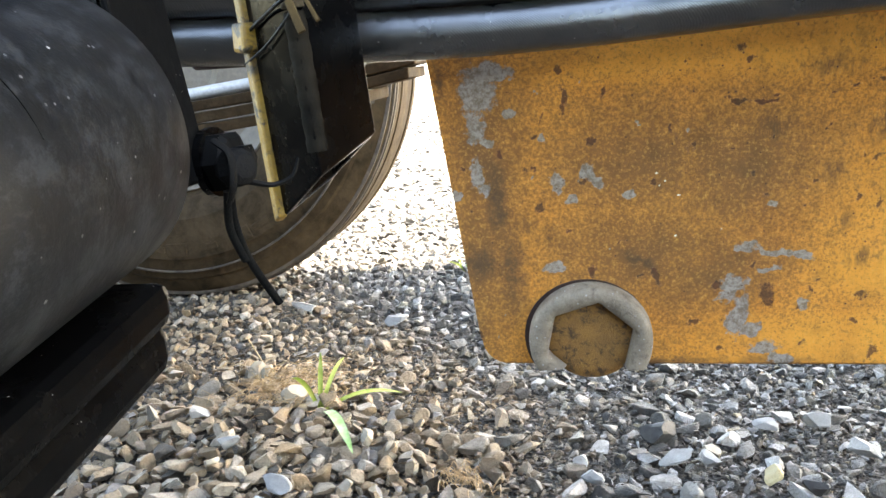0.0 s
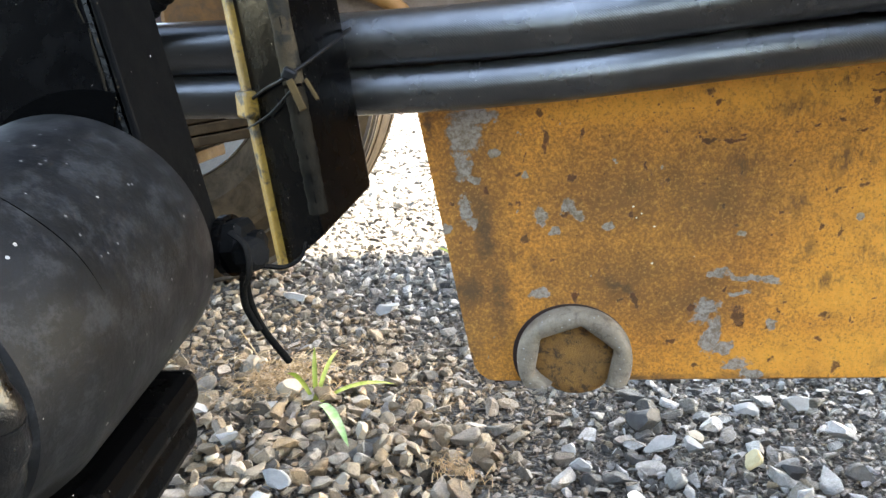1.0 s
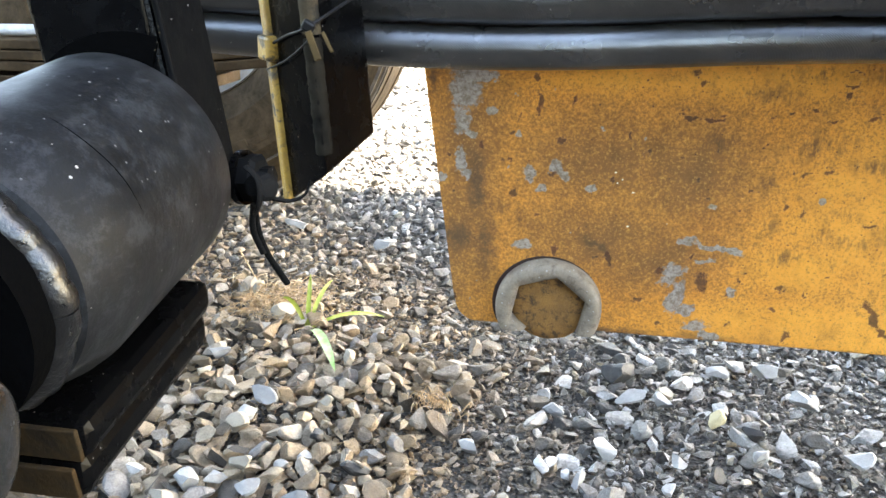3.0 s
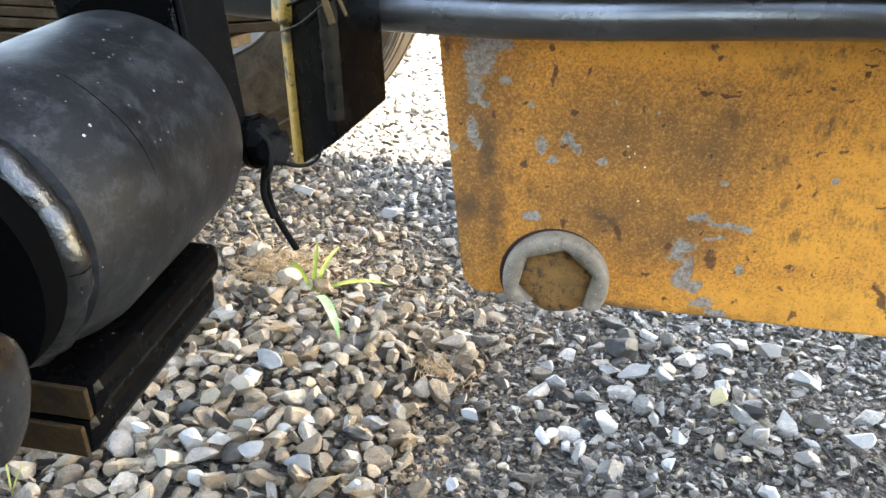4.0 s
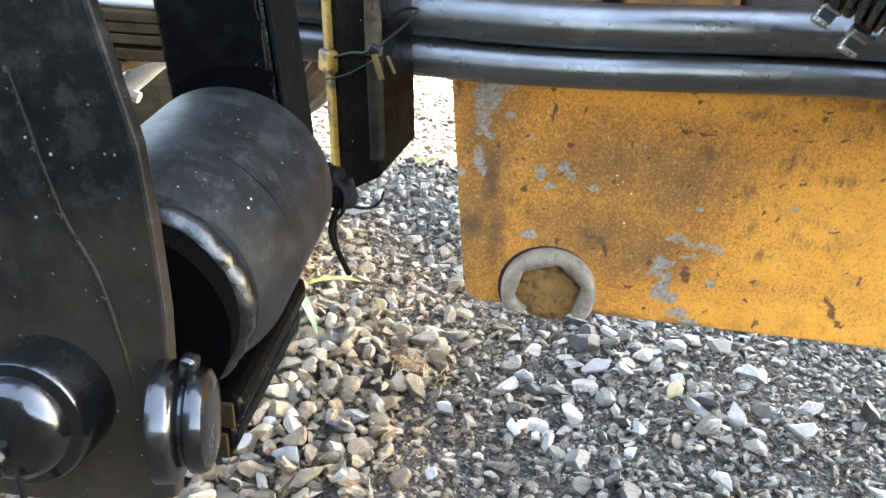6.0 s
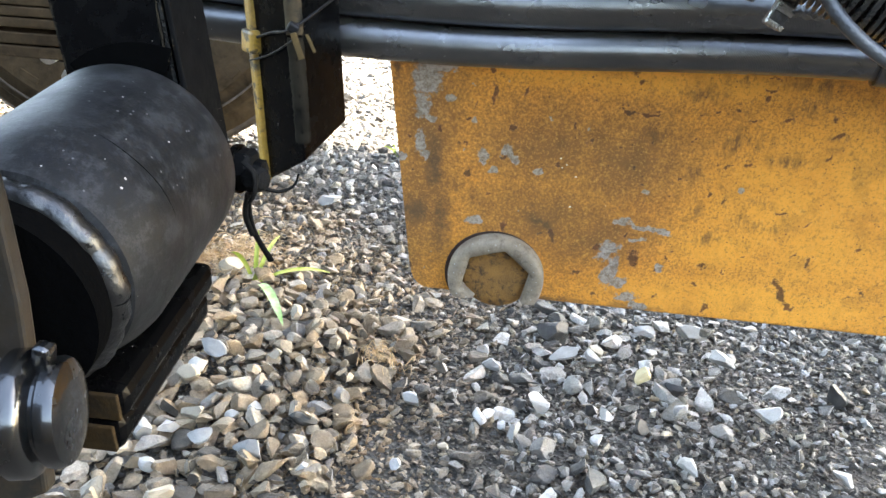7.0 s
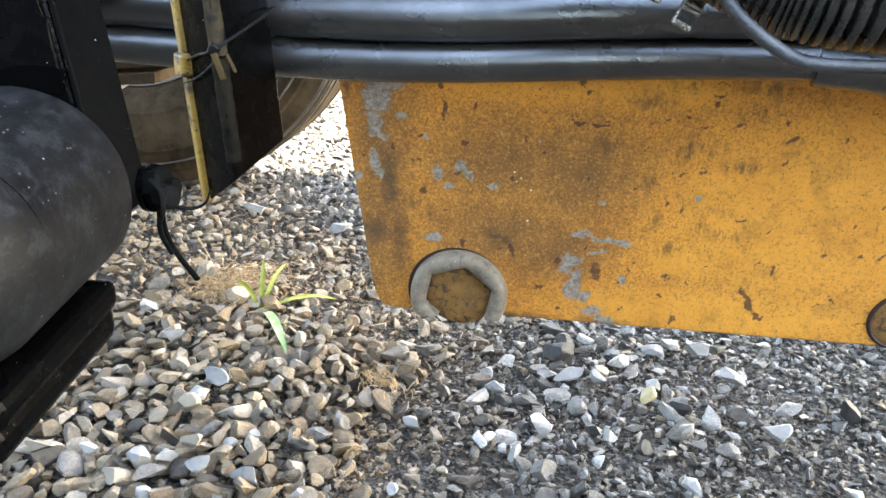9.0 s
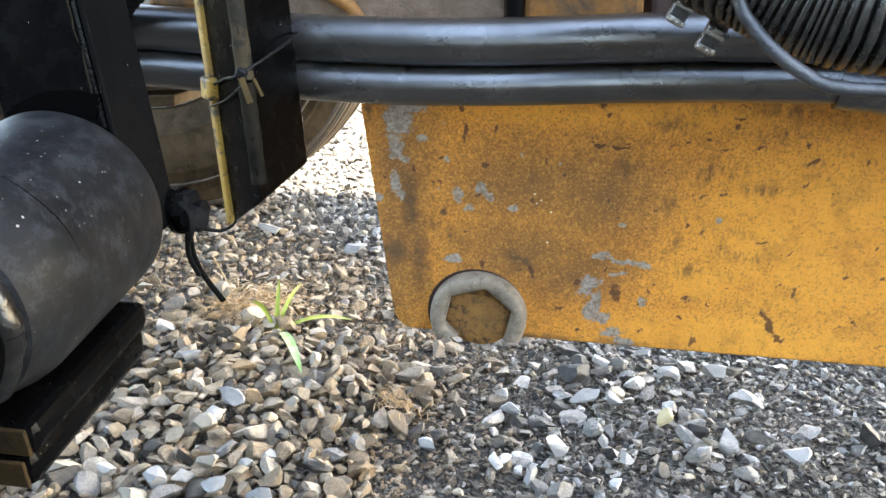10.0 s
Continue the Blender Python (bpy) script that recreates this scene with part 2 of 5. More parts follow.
M_VERGE = stained("earth_verge", (0.13, 0.085, 0.05), (0.2, 0.15, 0.1), 2, (0.8, 0.95))


def barrel_paint(name, dark, light, ground_reflection):
    """Dull black paint, mottled grey by rubbing, with faint scratches; the ground's brown reflection painted in from
    below if asked.
    """
    m = Mat(name)
    c = m.mix(m.ramp(m.noise(34, 8, 0.72), (0.32, 0.0), (0.66, 1.0)), dark, light)
    c = m.mix(m.ramp(m.noise(190, 8, 0.75), (0.48, 0.0), (0.6, 0.7)), c, (0.004, 0.0045, 0.0058))
    along = m.node("ShaderNodeMapping")
    m.put(along.inputs["Vector"], m.co)
    along.inputs["Scale"].default_value = (1.0, 0.4, 1.0)
    c = m.mix(m.ramp(m.noise(420, 6, 0.7, co=along.outputs[0]), (0.56, 0.0), (0.72, 0.5)), c, (0.024, 0.0236, 0.023))
    # brown towards the bottom stands in for the reflected ground
    if ground_reflection:
        place = m.node("ShaderNodeSeparateXYZ")
        m.put(place.inputs[0], m.node("ShaderNodeNewGeometry").outputs["Position"])
        up = m.math("ADD", m.math("MULTIPLY", place.outputs[2], -9.0), m.math("MULTIPLY", m.noise(30, 6, 0.7), 1.1))
        c = m.mix(m.ramp(m.math("ADD", up, 3.4), (0.35, 0.0), (0.95, 0.85)), c, (0.046, 0.033, 0.021))
    c = m.mix(m.specks(240, 0.14, 0.2), c, (0.24, 0.23, 0.21))
    c = m.mix(m.specks(480, 0.19, 0.2), c, (0.09, 0.09, 0.088))
    c = m.mix(m.specks(90, 0.06, 0.3), c, (0.3, 0.29, 0.26))
    c = m.mix(m.ramp(m.noise(150, 10, 0.82), (0.5, 0.0), (0.6, 0.8)), c, tuple(3.0 * v for v in light))
    m.bump(m.noise(300, 5, 0.7), 0.35, 0.0004)
    return m.done(c, m.ramp(m.noise(60, 5), (0.3, 0.42), (0.7, 0.6)), spec=0.1 if ground_reflection else 0.2)


M_NEAR = barrel_paint("black_paint_ground_reflection", (0.0022, 0.0021, 0.0019), (0.006, 0.0055, 0.0048), True)
M_BARREL = barrel_paint("rubbed_black_paint", (0.0013, 0.0015, 0.0017), (0.0058, 0.0062, 0.0067), False)


def hose_rubber():
    """Black hose with a fine woven cover, brown dust film and white flecks."""
    m = Mat("woven_hose_rubber")
    wv = m.node("ShaderNodeTexWave", wave_type="BANDS", bands_direction="DIAGONAL")
    m.put(wv.inputs["Vector"], m.co)
    wv.inputs["Scale"].default_value, wv.inputs["Distortion"].default_value = 640, 1.5
    c = m.mix(m.ramp(m.noise(35, 6), (0.3, 0.0), (0.7, 1.0)), (0.010, 0.0095, 0.0092), (0.02, 0.0185, 0.017))
    c = m.mix(m.ramp(m.noise(70, 7, 0.7), (0.5, 0.0), (0.8, 0.6)), c, (0.034, 0.027, 0.02))
    c = m.mix(m.specks(200, 0.08, 0.22), c, (0.7, 0.66, 0.58))
    c = m.mix(m.specks(520, 0.13, 0.1), c, (0.3, 0.29, 0.27))
    m.bump(m.noise(85, 4, 0.6), 0.14, 0.002)
    m.bump(wv.outputs["Fac"], 0.12, 0.0003)
    m.bump(m.noise(420, 6, 0.75), 0.35, 0.0004)
    m.t.links.new(m.b.inputs["Normal"].links[0].from_socket, m.b.inputs["Coat Normal"])
    m.put(m.b.inputs["Coat Weight"], m.ramp(m.noise(25, 5), (0.3, 0.45), (0.6, 1.0)))
    m.b.inputs["Coat Roughness"].default_value = 0.16
    m.b.inputs["Coat IOR"].default_value = 2.1
    return m.done(c, m.ramp(m.noise(50, 5), (0.3, 0.32), (0.7, 0.5)), spec=0.3)


M_HOSE = hose_rubber()


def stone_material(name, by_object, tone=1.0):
    """Crushed stone: a colour for each piece, with grain and dust on top; tone: below 1 darkens and browns every
    colour.
    """
    m = Mat(name)
    m.co = m.node("ShaderNodeNewGeometry").outputs["Position"]
    if by_object:
        rnd = m.node("ShaderNodeObjectInfo").outputs["Random"]
    else:
        rnd = m.node("ShaderNodeNewGeometry").outputs["Random Per Island"]
    grey = m.ramp(rnd, (0.0, (0.0413, 0.0403, 0.0396)), (0.12, (0.108, 0.103, 0.0948)), (0.3, (0.215, 0.202, 0.183)), (0.42, (0.314, 0.297, 0.271)), (0.52, (0.066, 0.0637, 0.0607)),
                  (0.62, (0.39, 0.374, 0.346)), (0.72, (0.181, 0.166, 0.141)), (0.8, (0.52, 0.5, 0.468)), (0.9, (0.28, 0.266, 0.241)), (0.95, (0.413, 0.355, 0.256)), constant=True)
    tan = m.ramp(rnd, (0.0, (0.0776, 0.0638, 0.049)), (0.12, (0.248, 0.172, 0.102)), (0.28, (0.351, 0.258, 0.164)), (0.45, (0.435, 0.334, 0.222)), (0.59, (0.135, 0.103, 0.0709)),
                 (0.66, (0.321, 0.219, 0.123)), (0.74, (0.299, 0.241, 0.179)), (0.87, (0.53, 0.443, 0.342)), (0.95, (0.258, 0.236, 0.213)), constant=True)
    place = m.node("ShaderNodeSeparateXYZ")
    m.put(place.inputs[0], m.node("ShaderNodeNewGeometry").outputs["Position"])
    across = m.math("ADD", m.math("MULTIPLY", place.outputs[0], -3.4), m.math("MULTIPLY", m.noise(14, 5), 1.1))
    across = m.math("SUBTRACT", across, m.math("MULTIPLY", m.math("MAXIMUM", m.math("SUBTRACT", place.outputs[1], 0.55), 0.0), 3.0))
    c = m.mix(m.ramp(across, (0.45, 0.0), (1.0, 1.0)), grey, tan)
    c = m.mix(m.ramp(m.noise(110, 6, 0.7), (0.44, 0.0), (0.7, 0.45)), c, (0.18, 0.142, 0.1))
    c = m.mix(0.6, c, m.ramp(m.noise(520, 8, 0.8), (0.36, 0.4), (0.56, 1.0)), "MULTIPLY")
    c = m.mix(0.4, c, m.ramp(m.noise(150, 6, 0.7, dist=0.6), (0.38, 0.5), (0.6, 1.0)), "MULTIPLY")
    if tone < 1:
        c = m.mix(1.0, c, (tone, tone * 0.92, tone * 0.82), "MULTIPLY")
    m.bump(m.noise(330, 8, 0.75), 1.0, 0.0034)
    return m.done(c, m.ramp(m.noise(80), (0.3, 0.55), (0.7, 0.85)), spec=0.35)


M_STONE, M_STONES = stone_material("crushed_stone_piece", True), stone_material("crushed_stone", False)
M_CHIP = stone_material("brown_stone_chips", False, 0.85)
# same stone at half tone, so the gaps between stones look shaded
M_GRIT = stone_material("brown_grit_gap_shade", False, 0.5)


def soil():
    m = Mat("damp_soil_sunlit_far")
    c = m.mix(m.ramp(m.noise(7, 6), (0.35, 0.0), (0.65, 1.0)), (0.018, 0.0145, 0.011), (0.05, 0.038, 0.026))
    v = m.node("ShaderNodeTexVoronoi")
    m.put(v.inputs["Vector"], m.co)
    v.inputs["Scale"].default_value = 240
    c = m.mix(0.5, c, m.ramp(v.outputs["Color"], (0.15, (0.016, 0.016, 0.016)), (0.9, (0.15, 0.138, 0.122))))
    # soil grows paler with y, sunlight of the open yard put into its colour
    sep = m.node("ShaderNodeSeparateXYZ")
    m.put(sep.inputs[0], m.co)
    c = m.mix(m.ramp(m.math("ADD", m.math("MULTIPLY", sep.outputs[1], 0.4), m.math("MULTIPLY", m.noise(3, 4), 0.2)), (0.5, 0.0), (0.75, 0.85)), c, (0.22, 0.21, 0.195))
    m.bump(v.outputs["Distance"], 0.8, 0.004)
    m.bump(m.noise(60, 6), 0.5, 0.006)
    return m.done(c, 0.85, spec=0.3)


M_SOIL = soil()


def blade_mat(name, a, b):
    m = Mat(name)
    c = m.mix(m.ramp(m.noise(60, 3), (0.35, 0.0), (0.65, 1.0)), a, b)
    m.b.inputs["Subsurface Weight"].default_value = 0.0
    m.b.inputs["Transmission Weight"].default_value = 0.0
    return m.done(c, 0.45)


M_GRASS = blade_mat("grass_blade", (0.27, 0.35, 0.05), (0.5, 0.52, 0.14))
M_STALK = blade_mat("yellow_grass_stalk", (0.36, 0.33, 0.07), (0.48, 0.42, 0.12))
M_PALE = blade_mat("pale_leaf", (0.2, 0.36, 0.1), (0.44, 0.54, 0.3))
M_FUZZ = blade_mat("brown_root_fuzz", (0.3, 0.18, 0.075), (0.42, 0.28, 0.14))
M_STRAW = blade_mat("dry_straw", (0.32, 0.22, 0.11), (0.42, 0.3, 0.16))

# ---- building helpers ----
ORG = {}


def thing(name, at, label, category, group="", kind=""):
    ob = new(name)
    ob.location = at
    ob.empty_display_size = 0.02
    ORG[ob] = Vector(at)
    return tagged(ob, label, category, group, kind)


def part(name, bm, material, parent, label="", smooth=None):
    """One mesh under a thing or under a part; bm is in world places."""
    org = ORG.get(parent, Vector()) if parent else Vector()
    bmesh.ops.recalc_face_normals(bm, faces=bm.faces)
    bm.transform(Matrix.Translation(-org))
    me = bpy.data.meshes.new(name)
    bm.to_mesh(me)
    bm.free()
    me.materials.append(material)
    if smooth is not None:
        me.shade_smooth()
        me.set_sharp_from_angle(angle=radians(smooth))
    ob = new(name, me)
    if parent:
        ob.parent = parent
    ORG[ob] = org
    return tagged(ob, label) if label else ob


def bevel(bm, w, seg=2, limit=30):
    edges = [e for e in bm.edges if len(e.link_faces) == 2 and e.calc_face_angle() > radians(limit)]
    bmesh.ops.bevel(bm, geom=edges, offset=w, segments=seg, profile=0.5, affect="EDGES", clamp_overlap=True)


def box(size, m, w=0.001, seg=2):
    bm = bmesh.new()
    bmesh.ops.create_cube(bm, size=1)
    bm.transform(Matrix.Diagonal((*size, 1)))
    if w:
        bevel(bm, w, seg)
    bm.transform(m)
    return bm


def spun(profile, m, seg=40, closed=False):
    """A turned shape: profile of (radius, along), spun round the z axis of m."""
    bm = bmesh.new()
    rings = []
    for r, z in profile:
        if r < 1e-6:
            rings.append([bm.verts.new((0, 0, z))])
        else:
            rings.append([bm.verts.new((r * math.cos(a), r * math.sin(a), z)) for a in (2 * math.pi * i / seg for i in range(seg))])
    pairs = list(zip(rings, rings[1:])) + ([(rings[-1], rings[0])] if closed else [])
    for a, b in pairs:
        for i in range(seg):
            j = (i + 1) % seg
            if len(a) == 1 and len(b) == 1:
                continue
            if len(a) == 1:
                bm.faces.new((a[0], b[j], b[i]))
            elif len(b) == 1:
                bm.faces.new((a[i], a[j], b[0]))
            else:
                bm.faces.new((a[i], a[j], b[j], b[i]))
    bm.transform(m)
    return bm


def glide(points, n):
    """Points along a Catmull-Rom curve."""
    p = [Vector(q) for q in points]
    p = [2 * p[0] - p[1]] + p + [2 * p[-1] - p[-2]]
    out = []
    for i in range(1, len(p) - 2):
        for k in range(n):
            t = k / n
            a, b, c, d = p[i - 1:i + 3]
            out.append(0.5 * (2 * b + (c - a) * t + (2 * a - 5 * b + 4 * c - d) * t * t + (3 * b - a - 3 * c + d) * t ** 3))
    return out + [p[-2]]


def sweep(points, radius, seg=16, flat=1.0):
    """A tube along points; radius a number or a call of the share of the way."""
    bm = bmesh.new()
    pts = [Vector(p) for p in points]
    up, rings = Vector((0.02, 0.05, 1)), []
    for i, p in enumerate(pts):
        d = (pts[min(i + 1, len(pts) - 1)] - pts[max(i - 1, 0)]).normalized()
        side = d.cross(up).normalized()
        up = side.cross(d).normalized()
        r = radius(i / (len(pts) - 1)) if callable(radius) else radius
        rings.append([bm.verts.new(p + r * (math.cos(a) * side + flat * math.sin(a) * up)) for a in (2 * math.pi * k / seg for k in range(seg))])
    for a, b in zip(rings, rings[1:]):
        for k in range(seg):
            bm.faces.new((a[k], a[(k + 1) % seg], b[(k + 1) % seg], b[k]))
    bm.faces.new(rings[0]), bm.faces.new(rings[-1])
    return bm


def prism(base, top, w=0.0008):
    """A solid between two loops of the same count."""
    bm = bmesh.new()
    a, b = [bm.verts.new(p) for p in base], [bm.verts.new(p) for p in top]
    n = len(a)
    bm.faces.new(a), bm.faces.new(b)
    for i in range(n):
        bm.faces.new((a[i], a[(i + 1) % n], b[(i + 1) % n], b[i]))
    bmesh.ops.recalc_face_normals(bm, faces=bm.faces)
    if w:
        bevel(bm, w, 2)
    return bm


def frame_along(p, d, up=(0, 0, 1)):
    """A matrix at p whose z axis runs along d."""
    d = Vector(d).normalized()
    x = Vector(up).cross(d)
    x = x.normalized() if x.length > 1e-4 else Vector((1, 0, 0))
    y = d.cross(x)
    return Matrix((( x.x, y.x, d.x, p[0]), (x.y, y.y, d.y, p[1]), (x.z, y.z, d.z, p[2]), (0, 0, 0, 1)))


# ---- ground ----
def ground_height(x, y):
    near = max(0.0, 1 - max(0.0, y - 0.2) / 3)
    h = 0.010 * near * noise.noise((x * 3.1, y * 3.1, 0.3)) + 0.004 * noise.noise((x * 11, y * 11, 2.0))
    mound = 0.026 * math.exp(-((x + 0.37) ** 2 + (y - 0.52) ** 2) / 0.03)
    return h - 0.004 + mound


def build_ground():
    bm = bmesh.new()
    xs = [-400, -60, -14, -6, -3] + [-2 + 0.05 * i for i in range(81)] + [3, 6, 14, 60, 400]
    ys = [-400, -40, -8, -3] + [-1 + 0.05 * i for i in range(81)] + [4, 6, 9, 14, 30, 80, 400]
    grid = [[bm.verts.new((x, y, ground_height(x, y) if abs(x) < 5 and -2 < y < 5 else -0.004)) for x in xs] for y in ys]
    for a, b in zip(grid, grid[1:]):
        for i in range(len(xs) - 1):
            bm.faces.new((a[i], a[i + 1], b[i + 1], b[i]))
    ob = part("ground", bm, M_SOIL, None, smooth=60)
    return tagged(ob, "damp grey-brown soil, painted paler far off for sunlight, covered with loose crushed gravel", "ground", kind="structure")


GROUND = build_ground()

# ---- camera-side plate ----
LEAN = 0.15


def on_plate(x, z, out=0.0):
    return Vector((x, LEAN * (0.316 - z) - out, z + LEAN * out))


# worn marks on the plate: x, z, half width, half height in mm, turn
# first list: cleaner paint with light painted in, right side and top
CLEAN_LIT = [(170, 325, 85, 55, 0), (130, 270, 95, 16, 0), (200, 370, 45, 40, 0), (105, 300, 26, 14, 0), (118, 340, 18, 9, 0), (60, 385, 90, 12, 0)]
FILM = [(52, 342, 34, 26, 0), (-40, 350, 17, 46, 0), (18, 309, 36, 22, 0), (-46, 305, 16, 46, 0), (-38, 345, 9, 40, 0), (20, 345, 40, 22, 0), (45, 300, 30, 14, 20)]
SOFT = [(-17, 317, 5, 3.5, 0), (-24, 323, 4, 2.8, 0), (89, 320, 3.4, 3.4, 0), (87, 339, 3.6, 3.2, 0), (99, 306, 6.5, 3, 0), (125, 314, 10, 2, 0), (111, 315, 4, 3, 0), (104, 356, 9, 6, 0), (65, 356, 5.4, 4.6, 0), (119, 327, 4, 1.6, 0),
        (102, 385, 7, 2.6, 0), (132, 385, 9, 5, 0), (129, 375, 7.4, 4, 0), (127, 348, 8.4, 2.2, 0), (80, 377, 10, 2.4, 0)]
SMEAR = [(-32, 305, 5.4, 17, 0), (-45, 306, 7.4, 6.6, -30), (-55, 379, 1.6, 6.6, 0), (18, 306, 8, 2.4, -25), (-36, 330, 4, 14, 0), (20, 262, 30, 1.6, 0), (70, 262, 12, 2, 0)]
NICKS = [(-9, 372, 1.2, 4, 8), (-10, 366, 1, 1.8, 0), (1, 355, 2, 1.8, 0), (29, 357, 0.8, 1.2, 0), (30, 354, 0.4, 1.6, -20), (-20, 329, 1.6, 2, 0), (24, 300, 1.6, 4.2, 25), (-1, 302, 1.3, 3.9, 15),
         (52, 367, 4.9, 0.8, -14), (61, 365, 5.7, 0.8, -6), (91, 369.5, 2.6, 0.9, -5), (112, 381.5, 3.8, 0.8, -12), (52, 385, 2, 1.3, 0), (138, 281, 1.8, 5.9, 25), (140, 277, 2.6, 1.3, -50), (99, 290, 2.4, 2, 0)]
NICKS_LOW = [(49, 268, 2.3, 1.4, -20), (65, 291, 3.1, 4.6, 0), (105, 266, 1.4, 3.1, 0), (98, 279, 1.9, 1, -20), (38, 279, 1.7, 2.1, 0), (130, 322, 3.1, 0.9, -20), (96, 345, 1.5, 0.9, 0), (122, 368, 2.4, 1.6, 0), (83, 297, 1.1, 1, 0),
             (92, 293, 0.8, 0.8, 0), (47, 295, 2.3, 1.6, 0), (146, 362, 3.2, 1.7, -10), (142, 370, 2, 0.8, -30), (148, 297, 1.4, 3.6, 25), (169, 306, 1.6, 1.4, 0), (178, 283, 5, 0.7, -40), (144, 272, 1.4, 3, 40)]
CHIPS = [(-41, 375, 5.5, 7, 0), (-37, 381.5, 7.7, 2.4, 0), (-43, 361, 2.8, 5.6, 0), (-39, 355, 2.4, 2.2, 0), (-43, 344, 2, 5.2, 0), (-41, 337, 2.2, 2, 0), (-30, 365, 1.4, 1.5, 0), (-18, 356, 1.4, 1.2, 0), (-13, 338, 2.1, 2.8, 0),
         (-1, 342, 2.3, 3, 0), (2, 339, 2.1, 1.8, 0), (-7, 331, 1.6, 1.5, 0), (14, 333, 2.2, 1.6, 0), (-15, 303, 3.4, 2, 0), (-52, 335, 1.6, 1.8, 0)]
CHIPS_LOW = [(57, 311, 3.4, 2.2, 0), (68, 308, 6.4, 1.4, -12), (77, 307, 5, 0.9, -5), (65, 301, 3.8, 1, 0), (53, 295, 3.8, 3.2, 0), (50, 290, 3.2, 1.8, 0), (55, 282, 3, 7.2, -15), (60, 276, 3.4, 2.2, 0), (65, 268, 4.6, 2.8, 0), (72, 263, 4.2, 1.8, 0),
             (65, 328, 1.8, 1.3, 0), (79, 287, 1.5, 2, 0), (35, 357, 1.1, 1, 0), (109, 333, 1.3, 1.3, 0)]
FLECKS = [(27, 338, 1.1, 0.6, -10), (31, 316, 1, 0.7, 0), (24, 341, 0.9, 0.5, 0), (48, 318, 1.1, 0.6, -15), (32, 332, 1, 0.5, 0), (25, 336, 0.7, 0.5, 0)]


def marks(px, pz, rows, lo, hi):
    """1 inside the marks, 0 outside, between lo and hi half sizes."""
    total = np.zeros(len(px))
    for x, z, w, h, turn in rows:
        a = radians(turn)
        u, v = px - x, pz - z
        d = np.hypot((u * math.cos(a) + v * math.sin(a)) / w, (v * math.cos(a) - u * math.sin(a)) / h)
        total = np.maximum(total, np.clip((hi - d) / (hi - lo), 0, 1))
    return total


def plate_sheet():
    """The plate as one solid with a fine front, and its wear as two attributes."""
    nu, nv, right = 520, 180, 0.36
    bm = bmesh.new()
    grid = []
    for j in range(nv + 1):
        v = j / nv
        row = []
        for i in range(nu + 1):
            z = 0.2612 + v * 0.1438
            left = -0.0472 - (z - 0.272) * 0.1023 if z > 0.2725 else -0.0352 - math.sqrt(max(0.0, 0.0115 ** 2 - (0.2725 - z) ** 2))
            x = left + (right - left) * (i / nu) ** 1.25
            z -= 0.0027 * (x + 0.034) / 0.394 * (1 - v)
            rim = i in (0, nu) or j in (0, nv)
            row.append(bm.verts.new(on_plate(x, z, -0.0010 if rim else 0.0)))
        grid.append(row)
    for lo, hi in zip(grid, grid[1:]):
        for i in range(nu):
            bm.faces.new((lo[i], lo[i + 1], hi[i + 1], hi[i]))
    loop = grid[0] + [r[-1] for r in grid[1:]] + grid[-1][-2::-1] + [r[0] for r in grid[-2:0:-1]]
    back = [bm.verts.new(q.co + Vector((0, 0.009, -LEAN * 0.009))) for q in loop]
    for i in range(len(loop)):
        j = (i + 1) % len(loop)
        bm.faces.new((loop[j], loop[i], back[i], back[j]))
    bm.faces.new(back)
    return bm


def wear_plate(ob):
    rnd = random.Random(77)
    me = ob.data
    co = np.empty(len(me.vertices) * 3)
    me.vertices.foreach_get("co", co)
    co = co.reshape(-1, 3) * 1000 + np.array(PLATE_AT) * 1000
    tear = np.array([noise.noise_vector((x * 0.22, 0, z * 0.22)) * 1.3 + noise.noise_vector((x * 0.6, 5, z * 0.6)) * 0.7 for x, _, z in co])
    px, pz = co[:, 0] + tear[:, 0] * 1.6, co[:, 2] + tear[:, 2] * 1.6
    nicks = NICKS + NICKS_LOW + [(rnd.uniform(70, 215), rnd.uniform(268, 392), rnd.uniform(0.8, 3.2), rnd.uniform(0.4, 0.9), rnd.choice((-30, 20, 35, 60))) for _ in range(46)]
    nicks += [(rnd.uniform(-50, 90), rnd.uniform(266, 388), rnd.uniform(0.5, 1.3), rnd.uniform(0.5, 1.6), rnd.uniform(-40, 40)) for _ in range(40)]
    chips = CHIPS + CHIPS_LOW + [(rnd.uniform(-48, 75), rnd.uniform(266, 385), rnd.uniform(0.3, 0.7), rnd.uniform(0.3, 0.7), 0) for _ in range(12)]
    a = np.stack([marks(px, pz, CLEAN_LIT, 0.45, 1.25), marks(px, pz, SOFT, 0.3, 1.9), marks(px, pz, FILM, 0.1, 1.4)], 1)
    b = np.stack([marks(px, pz, SMEAR, 0.2, 1.5), marks(px, pz, nicks, 0.2, 1.8), marks(px, pz, chips, 0.3, 1.9)], 1)
    for name, data in (("wear_a", a), ("wear_b", b), ("wear_c", np.stack([marks(co[:, 0], co[:, 2], FLECKS, 0.3, 1.3)] * 3, 1))):
        at = me.attributes.new(name, "FLOAT_VECTOR", "POINT")
        at.data.foreach_set("vector", data.astype(np.float32).ravel())


